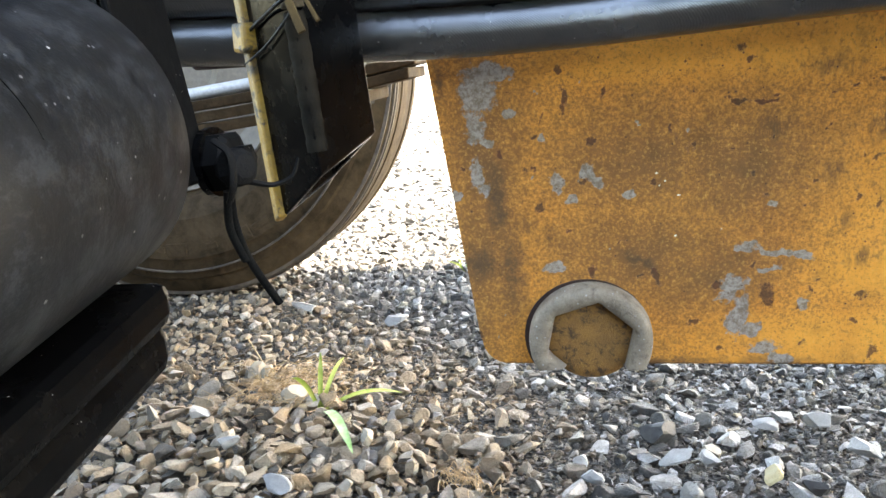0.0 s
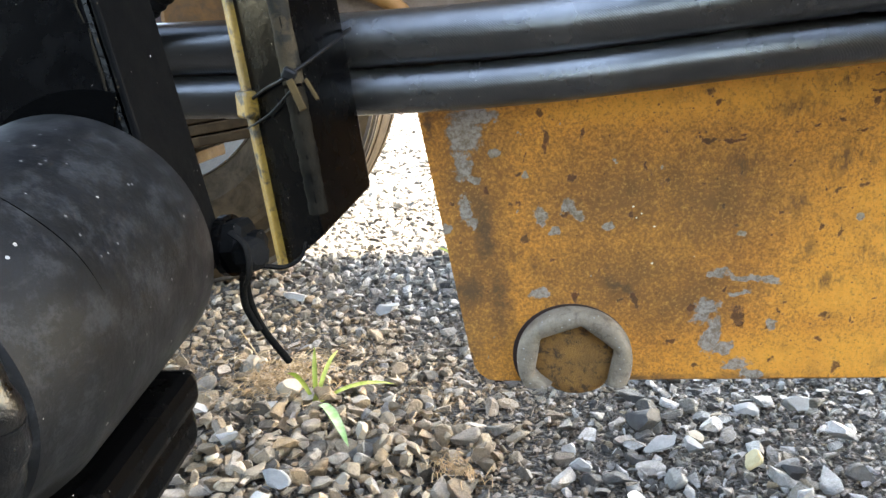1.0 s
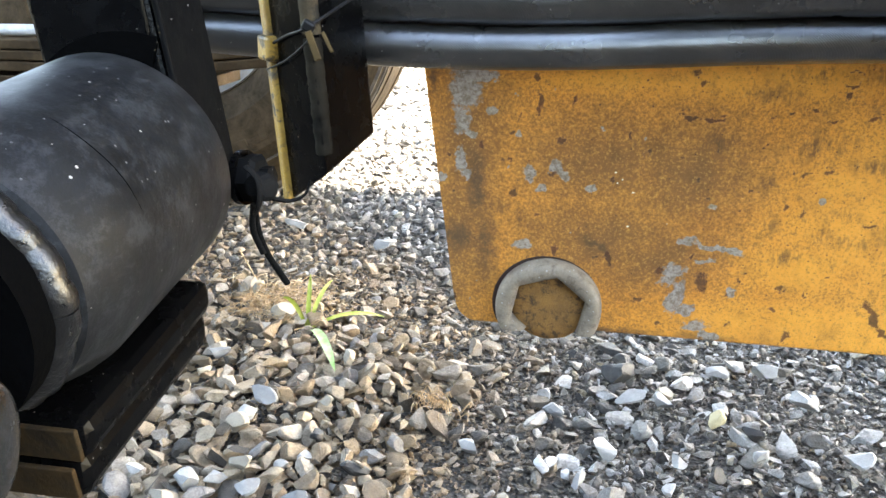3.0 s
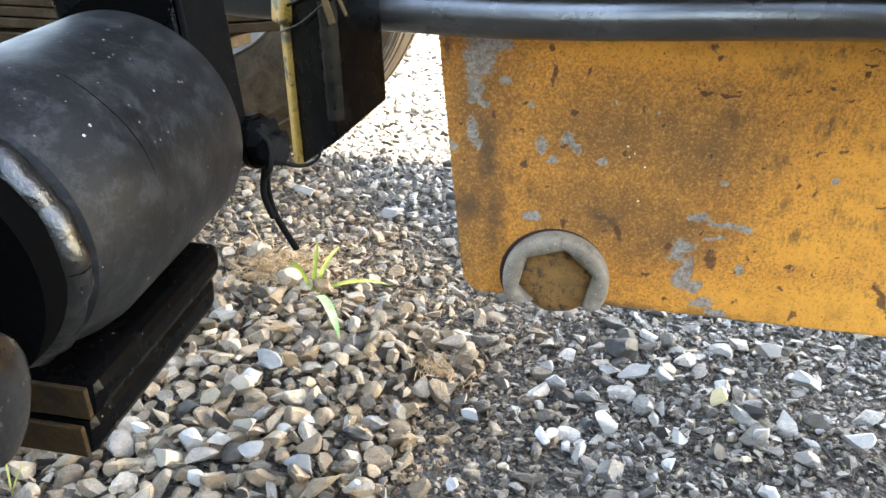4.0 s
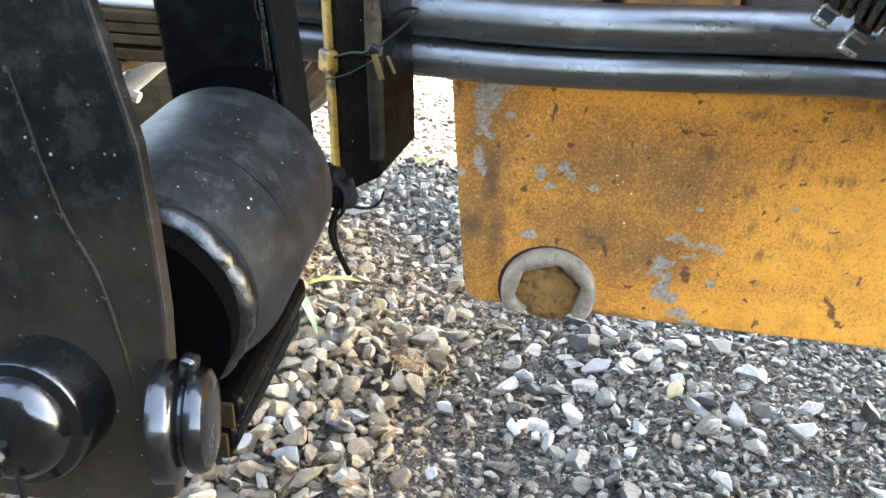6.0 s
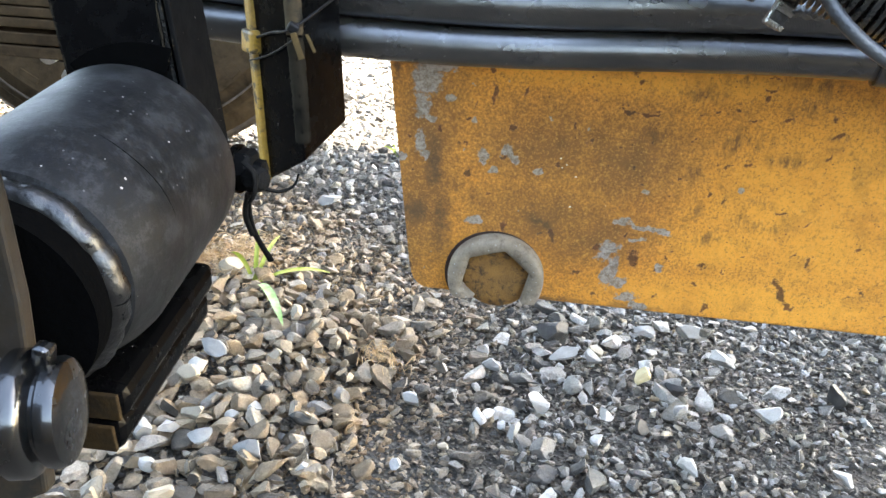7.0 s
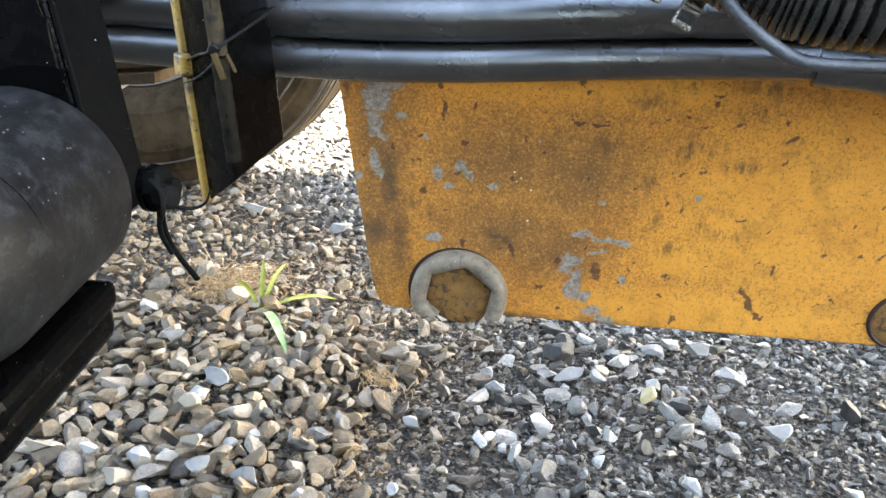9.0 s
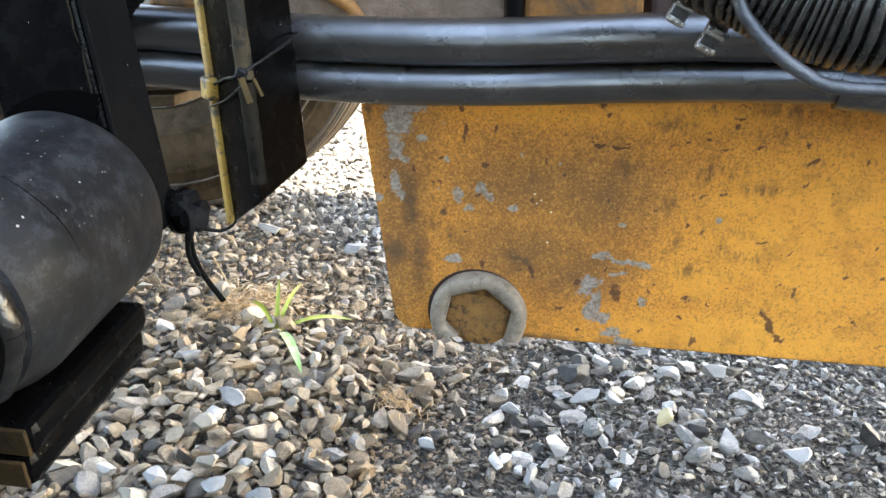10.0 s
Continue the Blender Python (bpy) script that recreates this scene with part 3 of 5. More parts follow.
def build_plate():
    t = thing("guard_plate", PLATE_AT, "chipped grimy orange steel guard plate bolted under the machine", "plate")
    wear_plate(part("plate", plate_sheet(), M_ORANGE, t, smooth=30))
    for bx, bz, worn in ((-0.0022, 0.2735, False), (0.2115, 0.2745, True)):
        p = on_plate(bx, bz, 0.0)
        m = frame_along(p, Vector((0, -1, -LEAN)))
        if not worn:
            bm = bmesh.new()
            rings = []
            for k in range(12):
                loop = []
                for i in range(96):
                    a = 2 * math.pi * i / 96
                    hx = 0.0157 / math.cos((a - radians(18)) % radians(60) - radians(30))
                    if k < 2:
                        rad, up = hx, (-0.002, 0.0036)[k]
                    elif k > 9:
                        rad, up = 0.0247, (0.0012, -0.002)[k - 10]
                    else:
                        u = (k - 1) / 8
                        rad, up = hx + (0.0247 - hx) * (1 - math.cos(math.pi * u)) / 2, 0.0036 + 0.0046 * math.sin(math.pi * u) ** 0.6
                    loop.append(bm.verts.new(m @ Vector((rad * math.cos(a), rad * math.sin(a), up))))
                rings.append(loop)
            for lo, hi in zip(rings, rings[1:] + rings[:1]):
                for i in range(96):
                    bm.faces.new((lo[i], lo[(i + 1) % 96], hi[(i + 1) % 96], hi[i]))
            bmesh.ops.bisect_plane(bm, geom=bm.verts[:] + bm.edges[:] + bm.faces[:], plane_co=(0, 0, 0.2612), plane_no=(0, 0, -1), clear_outer=True)
            bmesh.ops.holes_fill(bm, edges=[e for e in bm.edges if e.is_boundary])
            # dark disc set off to the left draws the collar's shadow
            q0 = frame_along(on_plate(bx - 0.0010, bz, 0.0), Vector((0, -1, -LEAN)))
            seat = spun([(0.0150, -0.001), (0.0150, 0.0004), (0.0256, 0.0004), (0.0256, -0.001)], q0, 64, True)
            bmesh.ops.bisect_plane(seat, geom=seat.verts[:] + seat.edges[:] + seat.faces[:], plane_co=(0, 0, 0.2616), plane_no=(0, 0, -1), clear_outer=True)
            part("seat", seat, M_RUST, t, "dark crescent drawn for the collar's shadow")
            part("washer", bm, M_WASHER, t, "dusty grey rounded collar washer", 50)
            head = frame_along(on_plate(bx + 0.0004, bz - 0.0012, 0.0), Vector((0, -1, -LEAN)))
            part("bolt_head", spun([(0, 0.0024), (0.0060, 0.0023), (0.0120, 0.0019), (0.0164, 0.0014), (0.0178, 0.0002), (0.0180, -0.006), (0, -0.006)], head, 48), M_BOLTHEAD, t, "grimy round bolt head hanging below the plate edge", 50)
        else:
            part("washer", spun([(0.006, -0.001), (0.006, 0.0010), (0.0128, 0.0012), (0.0142, 0.0004), (0.0142, -0.001)], m, 40, True), M_BOLTHEAD, t, "worn orange washer", 40)
            part("rim", spun([(0.0138, -0.001), (0.0138, 0.0008), (0.0146, 0.0015), (0.0158, 0.0008), (0.0158, -0.001)], m, 40, True), M_RUST, t, "dark worn rim", 40)
            part("bolt_head", spun([(0, 0.0012), (0.0045, 0.0012), (0.0055, 0.0004), (0.0062, 0.0004), (0.0062, -0.001)], m, 24), M_RUST, t, "sunken rusty bolt", 40)
    return t


build_plate()

# ---- hoses ----
def build_hoses():
    for name, pts, r in (("lower", [(-0.225, -0.035, 0.64), (-0.19, -0.038, 0.48), (-0.176, -0.041, 0.419), (-0.16, -0.044, 0.4022), (-0.13, -0.046, 0.3988), (-0.055, -0.047, 0.3958), (0.0, -0.047, 0.3964), (0.06, -0.047, 0.3997), (0.1, -0.047, 0.4014), (0.135, -0.047, 0.4020), (0.2, -0.047, 0.4025), (0.3, -0.047, 0.402)], 0.0081),
                        ("upper", [(-0.235, -0.035, 0.66), (-0.2, -0.038, 0.5), (-0.182, -0.041, 0.435), (-0.165, -0.044, 0.4190), (-0.13, -0.046, 0.4155), (-0.055, -0.047, 0.4135), (0.0, -0.048, 0.4137), (0.06, -0.049, 0.4168), (0.1, -0.050, 0.4185), (0.16, -0.050, 0.419), (0.3, -0.048, 0.42)], 0.0096)):
        t = thing("hydraulic_hose", pts[0], f"black rubber hydraulic hose with dusty woven cover, {name} of two", "hose", "hydraulic hoses")
        part("hose", sweep(glide(pts, 10), r, 24), M_HOSE, t, smooth=60)
        if name == "upper":
            part("cuff", sweep([p for p in glide(pts, 10) if p.x > 0.205], r + 0.0012, 24), M_HOSE, t, "thicker black end cuff", 40)
        if name == "lower":
            part("sleeve", sweep(glide([(0.138, -0.048, 0.4010), (0.16, -0.050, 0.3992), (0.2, -0.053, 0.394), (0.3, -0.052, 0.372)], 10), 0.0087, 24), M_HOSE, t, "thicker black branch sleeve", 40)


build_hoses()


# ---- upright box post with yellow edge ----
def build_post():
    t = thing("post", (-0.078, -0.078, 0.35), "glossy black steel box post with worn yellow edge", "post")
    A, F, C = Vector((-0.0930, -0.0838, 0.3432)), Vector((-0.0718, -0.1052, 0.3590)), Vector((-0.0643, -0.0713, 0.3673))
    D = A + C - F
    lean = Vector((-0.075, 0.0, 1.0))

    def up(p, z):
        return p + lean * (z - p.z)

    loop = [A, F, C, D]
    mid = sum(loop, Vector()) / 4
    inner = [p + (mid - p).normalized() * 0.005 for p in loop]
    bm = bmesh.new()
    vo, vi = [bm.verts.new(p) for p in loop], [bm.verts.new(p) for p in inner]
    to, ti = [bm.verts.new(up(p, 0.56)) for p in loop], [bm.verts.new(up(p, 0.56)) for p in inner]
    for i in range(4):
        j = (i + 1) % 4
        bm.faces.new((vo[i], vo[j], to[j], to[i]))
        bm.faces.new((vi[j], vi[i], ti[i], ti[j]))
        bm.faces.new((vo[j], vo[i], vi[i], vi[j]))
        bm.faces.new((to[i], to[j], ti[j], ti[i]))
    bmesh.ops.recalc_face_normals(bm, faces=bm.faces)
    bevel(bm, 0.0034, 5, 50)
    part("tube", bm, M_POST, t, smooth=40)
    e = (F - A).normalized()
    n = Vector((e.y, -e.x, 0)).normalized()
    s = [A - 0.0012 * e + n * 0.0020, A + 0.0034 * e + n * 0.0020, A + 0.0034 * e - n * 0.001, A - 0.0012 * e - n * 0.001]
    part("edge_strip", prism(s, [up(p, 0.56) for p in s], 0.0007), M_YELLOW, t, "worn yellow painted edge strip")
    f = F + ((A + C) / 2 - F).normalized() * 0.0034
    worn = lambda u: 0.0030 + 0.00012 * math.sin(37 * u) + 0.0001 * math.sin(91 * u + 1)
    part("worn_corner", sweep([up(f, z) for z in (0.4035 + 0.0025 * i for i in range(61))], worn, 16), M_WORN, t, "corner worn to tan primer", 60)
    part("lower_corner", sweep([up(f, z) for z in (0.3655 + 0.001 * i for i in range(38))], lambda u: worn(u) - 0.0002 * (1 - u), 16), M_RUB, t, "dull grey rubbed corner", 60)
    return up, loop, t


POST_UP, POST_LOOP, POST = build_post()


def build_tie():
    t = thing("cable_tie", (-0.071, -0.109, 0.40), "black nylon cable tie round the post with tan tails", "cable tie")
    A, F, C, D = [POST_UP(p, 0.4035) for p in POST_LOOP]
    off = 0.0012
    c = (A + C) / 2
    ring = []
    for p, dz in ((A, -0.006), ((A + F) / 2, -0.001), (F, 0.003), (C, 0.014), (D, 0.006), (A, -0.006)):
        ring.append(p + (p - c).normalized() * off + Vector((0, 0, dz)))
    part("band", sweep(glide(ring, 8), 0.00055, 8), M_ZIP, t, smooth=60)
    ring2 = [p + Vector((0, 0, -0.0075 if i < 2 else -0.004)) for i, p in enumerate(ring[:3])]
    part("second_band", sweep(glide(ring2, 8), 0.0004, 8), M_ZIP, t, smooth=60)
    h = F + Vector((0.0005, -0.0035, 0.003))
    part("lock", box((0.004, 0.003, 0.0035), Matrix.Translation(h) @ pose(0, 0, 0, 10, 30, 20), 0.0008), M_ZIP, t)
    for dx, ln, wd in ((0.0002, 0.0092, 0.0022), (0.0048, 0.0068, 0.0011)):
        a = h + Vector((dx, -0.0015, -0.001))
        b = a + Vector((0.0038, -0.0015, -ln))
        mid = (a + b) / 2
        m = frame_along(mid, b - a, (0, 1, 0))
        part("tail", box((wd, 0.0010, ln), m, 0.0003), M_TAG, t, "tan tail end")
    a = A - Vector((0.001, 0.0005, 0.006))
    part("sleeve", box((0.0085, 0.0065, 0.0085), Matrix.Translation(a + Vector((0.002, -0.001, 0))) @ pose(0, 0, 0, 0, 3, -44), 0.0012), M_YELLOW, t, "yellowed collar on the post edge")


build_tie()


# ---- barrel, hanger, near link ----
AX = Vector((math.sin(radians(-3.0)) * math.cos(radians(6.8)), math.cos(radians(-3.0)) * math.cos(radians(6.8)), math.sin(radians(6.8))))
CAP = Vector((-0.0966, -0.1824, 0.3786))


def build_link():
    t = thing("pivot_link", (-0.095, -0.21, 0.34), "black steel pivot barrel between two upright link bars", "link")
    m = frame_along(CAP, -AX)                      # z axis runs towards the near end
    L, r = 0.062, 0.0276
    prof = [(0.0, 0.0), (r - 0.004, 0.0), (r - 0.0012, 0.0006), (r, 0.003)] + [(r, 0.003 + 0.045 * i / 6) for i in range(1, 7)] + [(r - 0.0006, 0.052), (r - 0.0035, L), (0.019, L + 0.003), (0, L + 0.003)]
    part("barrel", spun(prof, m, 72), M_BARREL, t, "satin black pivot barrel", 35)
    line = []
    for i in range(31):
        a = radians(8 + 2.2 * i)
        line.append(m @ Vector(((r - 0.0001) * math.cos(a), (r - 0.0001) * math.sin(a), 0.0425 + 0.0006 * math.sin(2.1 * a) + 0.0002 * math.sin(9 * a))))
    part("scratch", sweep(line, lambda u: 0.00005 + 0.00012 * math.sin(math.pi * u), 6), M_SHADE, t, "thin dark scratch round the barrel", 60)
    # flat black arch on the bar draws the shade over the barrel
    arch = []
    for i in range(25):
        w = radians(-40 + 57 * i / 24)
        arch.append((math.sin(w), math.cos(w)))
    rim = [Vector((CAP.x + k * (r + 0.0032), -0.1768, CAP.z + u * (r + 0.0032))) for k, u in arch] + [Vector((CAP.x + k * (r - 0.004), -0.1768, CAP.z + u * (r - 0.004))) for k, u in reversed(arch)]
    part("gasket", prism(rim, [p + Vector((0, 0.0012, 0)) for p in rim], 0), M_SHADE, t, "matt black arch put in for the shade above the barrel end")
    bead = []
    for i in range(97):
        a = 2 * math.pi * i / 96
        wob = 0.00025 * math.sin(23 * a) + 0.0003 * math.sin(7 * a + 1)
        bead.append(m @ Vector(((0.0208 + wob) * math.cos(a), (0.0208 + wob) * math.sin(a), L + 0.0035 + 0.0003 * math.sin(11 * a))))
    part("weld_bead", sweep(bead, lambda s: 0.0035 + 0.00006 * math.sin(210 * s), 12), M_BEAD, t, "glossy black weld bead", 60)
    # far upright bar behind the barrel
    base = [Vector(p) for p in ((-0.1135, -0.176, 0.365), (-0.0815, -0.176, 0.365), (-0.0825, -0.153, 0.365), (-0.1135, -0.153, 0.365))]
    part("hanger_bar", prism(base, [p + Vector((-0.028, 0, 0.187)) for p in base], 0.0012), M_HANGER, t, "upright black hanger bar")
    side = [Vector(p) for p in ((-0.0811, -0.1766, 0.366), (-0.0793, -0.1766, 0.366), (-0.0803, -0.1525, 0.366), (-0.0821, -0.1525, 0.366))]
    part("side_bar", prism(side, [p + Vector((-0.0279, 0, 0.186)) for p in side], 0.0006), M_SIDE, t, "dull black side bar")
    rs = random.Random(3)
    for i in range(26):
        z = rs.uniform(0.385, 0.47)
        p = Vector((-0.0800 - 0.15 * (z - 0.353) + rs.gauss(0, 0.0008), -0.1767, z))
        part("spatter", spun([(0.00012, 0), (0.00026 * rs.uniform(0.4, 1), 0.00006), (0, 0.00015)], frame_along(p, (0.3, -1, 0)) @ Matrix.Diagonal((1, rs.uniform(0.8, 2.4), 1, 1)), 7), M_WORN, t)
    for z0, z1, dx in ((0.452, 0.437, 0.0016), (0.438, 0.422, 0.0010), (0.421, 0.405, 0.0006), (0.470, 0.455, 0.0018)):
        pts = [Vector((-0.0808 - dx - 0.15 * (z0 + (z1 - z0) * k / 5 - 0.353) + rs.gauss(0, 0.0003), -0.1763, z0 + (z1 - z0) * k / 5)) for k in range(6)]
        part("scuff", sweep(pts, lambda u: 0.00015 + 0.0003 * math.sin(math.pi * u) ** 2, 7), M_RUB, t, "dusty grey scuff along the bar edge", 60)
    # near link plate
    near = [(-0.0790, 0.336), (-0.0790, 0.378), (-0.0805, 0.396), (-0.0822, 0.410), (-0.0890, 0.434), (-0.115, 0.55), (-0.170, 0.55), (-0.158, 0.43), (-0.150, 0.37), (-0.140, 0.338), (-0.125, 0.330), (-0.09, 0.330)]
    part("near_plate", prism([Vector((x, -0.266, z)) for x, z in near], [Vector((x, -0.262, z)) for x, z in near], 0.0008), M_NEAR, t, "near black link plate")
    groove = [(-0.105, 0.422), (-0.098, 0.397), (-0.0905, 0.380), (-0.082, 0.340)]
    part("weld_seam", sweep(glide([(x, -0.2661, z) for x, z in groove], 8), lambda s: 0.00042 + 0.0001 * math.sin(90 * s), 8), M_NEAR, t, "thin weld seam", 60)
    for i in range(34):
        k = rs.random() * 2.999
        (x0, z0), (x1, z1) = groove[int(k)], groove[int(k) + 1]
        f = k % 1
        p = Vector((x0 + (x1 - x0) * f + rs.gauss(0, 0.0005), -0.2668, z0 + (z1 - z0) * f))
        part("nick", spun([(0.0002, 0), (0.0004 * rs.uniform(0.4, 1), 0.0001), (0, 0.0002)], frame_along(p, (0, -1, 0)) @ Matrix.Diagonal((rs.uniform(0.6, 1.4), rs.uniform(0.8, 2.0), 1, 1)), 7), M_WORN, t)
    b = frame_along((-0.1035, -0.275, 0.3575), (0.05, -1, 0.05))
    part("pin_boss", spun([(0.0132, -0.0095), (0.0132, 0.002), (0.0125, 0.0032), (0.0104, 0.0038), (0.0095, 0.0066), (0.0076, 0.0082), (0, 0.0088)], b, 40), M_BLACK, t, "glossy black rounded pin end", 40)
    nip = frame_along((-0.1065, -0.2825, 0.3530), (-0.15, -1, -0.1))
    part("grease_nipple", spun([(0.0042, -0.002), (0.0042, 0.0022), (0.0028, 0.0028), (0.0028, 0.0040), (0.0036, 0.0052), (0.0036, 0.0070), (0.0020, 0.0084), (0, 0.0087)], nip, 20), M_BLACK, t, "glossy grease nipple", 60)
    part("split_pin", sweep([(-0.1005, -0.284, 0.3505), (-0.0995, -0.2845, 0.3445), (-0.098, -0.284, 0.338)], 0.0007, 6), M_ZIP, t)
    # added black ring keeps the gap between bead and near plate dark
    part("shoulder", spun([(0.0, L + 0.006), (0.0218, L + 0.0055), (0.0222, L + 0.007), (0.0222, L + 0.013), (0, L + 0.013)], m, 48), M_SHADE, t, "black ring added to darken the gap behind the weld bead", 40)
    n = frame_along((-0.0770, -0.2705, 0.3578), (1, 0.22, 0.05))
    part("cross_bolt", spun([(0.0118, -0.002), (0.0118, 0.0010), (0.0110, 0.0021), (0.0096, 0.0025), (0.0088, 0.0030), (0.0088, 0.0036), (0.0100, 0.0044), (0.0102, 0.0062), (0.0096, 0.0074), (0.0080, 0.0080), (0.004, 0.0083), (0, 0.0084)], n, 40), M_BLACK, t, "glossy black flanged cross bolt", 40)
    part("bolt_tab", box((0.0034, 0.004, 0.006), pose(-0.0735, -0.269, 0.3690, 10, 12, 0), 0.0012), M_BLACK, t)
    # small bolt at the hanger bar
    q = frame_along((-0.0795, -0.153, 0.3695), (1, -0.1, 0.05))
    part("nut", spun([(0.0068, 0), (0.0068, 0.0045), (0.0055, 0.0058), (0.0034, 0.0062), (0.0034, 0.0088), (0, 0.0094)], q, 6), M_SIDE, t, "black hanger nut")
    part("washer", spun([(0.0075, -0.0006), (0.0075, 0.0012), (0, 0.0014)], q, 24), M_POST, t)


build_link()


def build_stack():
    t = thing("bar_stack", (-0.085, -0.21, 0.335), "two stacked black flat bars with rusty cut ends", "steel bars")
    d = Vector((-0.02, -0.052, -0.0085))
    for z0, z1, near, w in ((0.3522, 0.3440, 0.055, "upper_bar"), (0.3440, 0.3350, 0.055, "lower_bar")):
        x1 = -0.0758 if w == "upper_bar" else -0.0775
        far = [Vector((x1 - 0.034, -0.184, z0)), Vector((x1, -0.184, z0)), Vector((x1, -0.184, z1)), Vector((x1 - 0.034, -0.184, z1))]
        s = near / 0.052
        nr = [p + Vector((0.0, d.y * s, d.z * s)) for p in far]
        bar = part(w, prism(far, nr, 0.0026), M_POST, t)
        n = (nr[0] + nr[1] + nr[2] + nr[3]) / 4
        part("cut_end", box((0.0315, 0.0012, 0.0072), Matrix.Translation(n + Vector((0, -0.0004, 0))) @ pose(0, 0, 0, 9, 0, 0), 0.0003), M_TAN, bar, "rusty tan cut end")


build_stack()


def build_dangle():
    t = thing("loose_strap", (-0.07, -0.165, 0.36), "frayed black nylon strap end hanging from the hanger nut", "strap")
    k = Vector((-0.0712, -0.160, 0.3690))
    part("knot", spun([(0, -0.0042), (0.0028, -0.0040), (0.0042, -0.0012), (0.0038, 0.0020), (0.0026, 0.0030), (0, 0.0034)], frame_along(k, (0.9, -0.5, 0.1)), 9), M_STRAP, t, "folded black strap knot", 30)
    part("loop", sweep(glide([k + Vector(o) for o in ((-0.003, -0.003, 0.006), (0.0008, -0.0044, 0.003), (0.0006, -0.0040, -0.003), (-0.002, -0.001, -0.007))], 6), 0.0010, 8, 0.6), M_STRAP, t, smooth=60)
    part("hook", sweep(glide([k + Vector(o) for o in ((0.001, 0.001, -0.003), (0.0058, 0.004, -0.0045), (0.0095, 0.006, -0.0030), (0.0108, 0.007, 0.0006))], 6), lambda u: 0.0010 - 0.0006 * u, 8, 0.7), M_STRAP, t, smooth=60)
    tip = Vector((-0.0750, -0.1367, 0.3328))
    part("tail", sweep(glide([k + Vector((-0.0030, 0.002, -0.004)), (-0.0765, -0.1525, 0.3555), (-0.0772, -0.1455, 0.3455), tip], 6), lambda u: 0.0008 + 0.0003 * u, 10, 0.7), M_STRAP, t, smooth=60)
    part("tail", sweep(glide([k + Vector((-0.0032, 0.001, -0.005)), (-0.0772, -0.154, 0.355), (-0.0768, -0.149, 0.3465)], 6), 0.0009, 8, 0.6), M_STRAP, t, smooth=60)


build_dangle()


# ---- conduit, clamps and wire at the far end of the hoses ----
def build_conduit():
    t = thing("corrugated_conduit", (0.16, -0.125, 0.44), "dusty black corrugated conduit above the hoses", "conduit")
    pts = glide([(0.03, -0.1, 0.470), (0.06, -0.108, 0.4575), (0.09, -0.122, 0.445), (0.107, -0.127, 0.4375), (0.13, -0.13, 0.434), (0.2, -0.13, 0.4325), (0.28, -0.13, 0.432)], 130)

    def rib(k):
        u = (k * 52) % 1 - 0.5
        return 0.0198 - 0.0034 * math.exp(-(u / 0.15) ** 2)

    part("conduit", sweep(pts, rib, 28), M_LOOM, t, smooth=50)
    part("cuff", sweep([p for p in pts if 0.052 < p.x < 0.0585], 0.0206, 28), M_LOOM, t, "smooth black cuff", 50)
    part("seam", sweep([p + Vector((0, -0.0150, 0.0118)) for p in pts[::6]], 0.0016, 8), M_LOOM, t, "raised split seam", 50)
    u = thing("small_conduit", (-0.13, -0.055, 0.437), "small black corrugated conduit crossing over the hoses", "conduit")
    part("conduit", sweep(glide([(-0.157, -0.058, 0.414), (-0.142, -0.062, 0.4305), (-0.121, -0.062, 0.4445), (-0.095, -0.055, 0.458), (-0.06, -0.03, 0.48)], 40), lambda k: 0.0066 + 0.0011 * abs(math.sin(k * math.pi * 26)) ** 0.6, 20), M_ZIP, u, smooth=50)
    part("tie_head", box((0.006, 0.006, 0.009), pose(-0.1155, -0.072, 0.436, 10, 20, 15), 0.001), M_ZIP, u, "black tie head")
    w = thing("wire", (0.12, -0.135, 0.41), "thin grey-black wire looping under the corrugated conduit", "wire")
    part("wire", sweep(glide([(0.079, -0.130, 0.455), (0.0835, -0.137, 0.4347), (0.0874, -0.139, 0.4279), (0.093, -0.142, 0.4219), (0.101, -0.143, 0.4163), (0.1092, -0.144, 0.4128), (0.125, -0.144, 0.4122), (0.16, -0.142, 0.4125), (0.22, -0.136, 0.414)], 8), 0.0020, 12), M_WIRE, w, smooth=60)
    for i, (x, z, turn) in enumerate(((0.070, 0.4305, 28), (0.0795, 0.4225, 25))):
        c = thing("hose_clamp", (x, -0.117, z), "small plated steel clamp with a folded tab end", "clamp", "hose clamps")
        m = pose(x, -0.117, z, 8, turn, 10)
        part("tab", box((0.0058, 0.003, 0.0085), m, 0.0008), M_STEEL, c)
        part("slot", box((0.0052, 0.0008, 0.0058), m @ pose(0, -0.0016, -0.0004), 0.0002), M_WIRE, c, "dark recessed band")
        part("fold", box((0.0062, 0.0012, 0.0018), m @ pose(0, -0.0022, -0.003), 0.0004), M_STEEL, c)
        part("fold", box((0.0062, 0.0012, 0.0016), m @ pose(0, -0.0022, 0.0018), 0.0004), M_STEEL, c)
        part("strap", box((0.0066, 0.0014, 0.024), m @ pose(0.0005, 0.001, 0.015), 0.0004), M_LOOM, c, "grimy strap")


build_conduit()


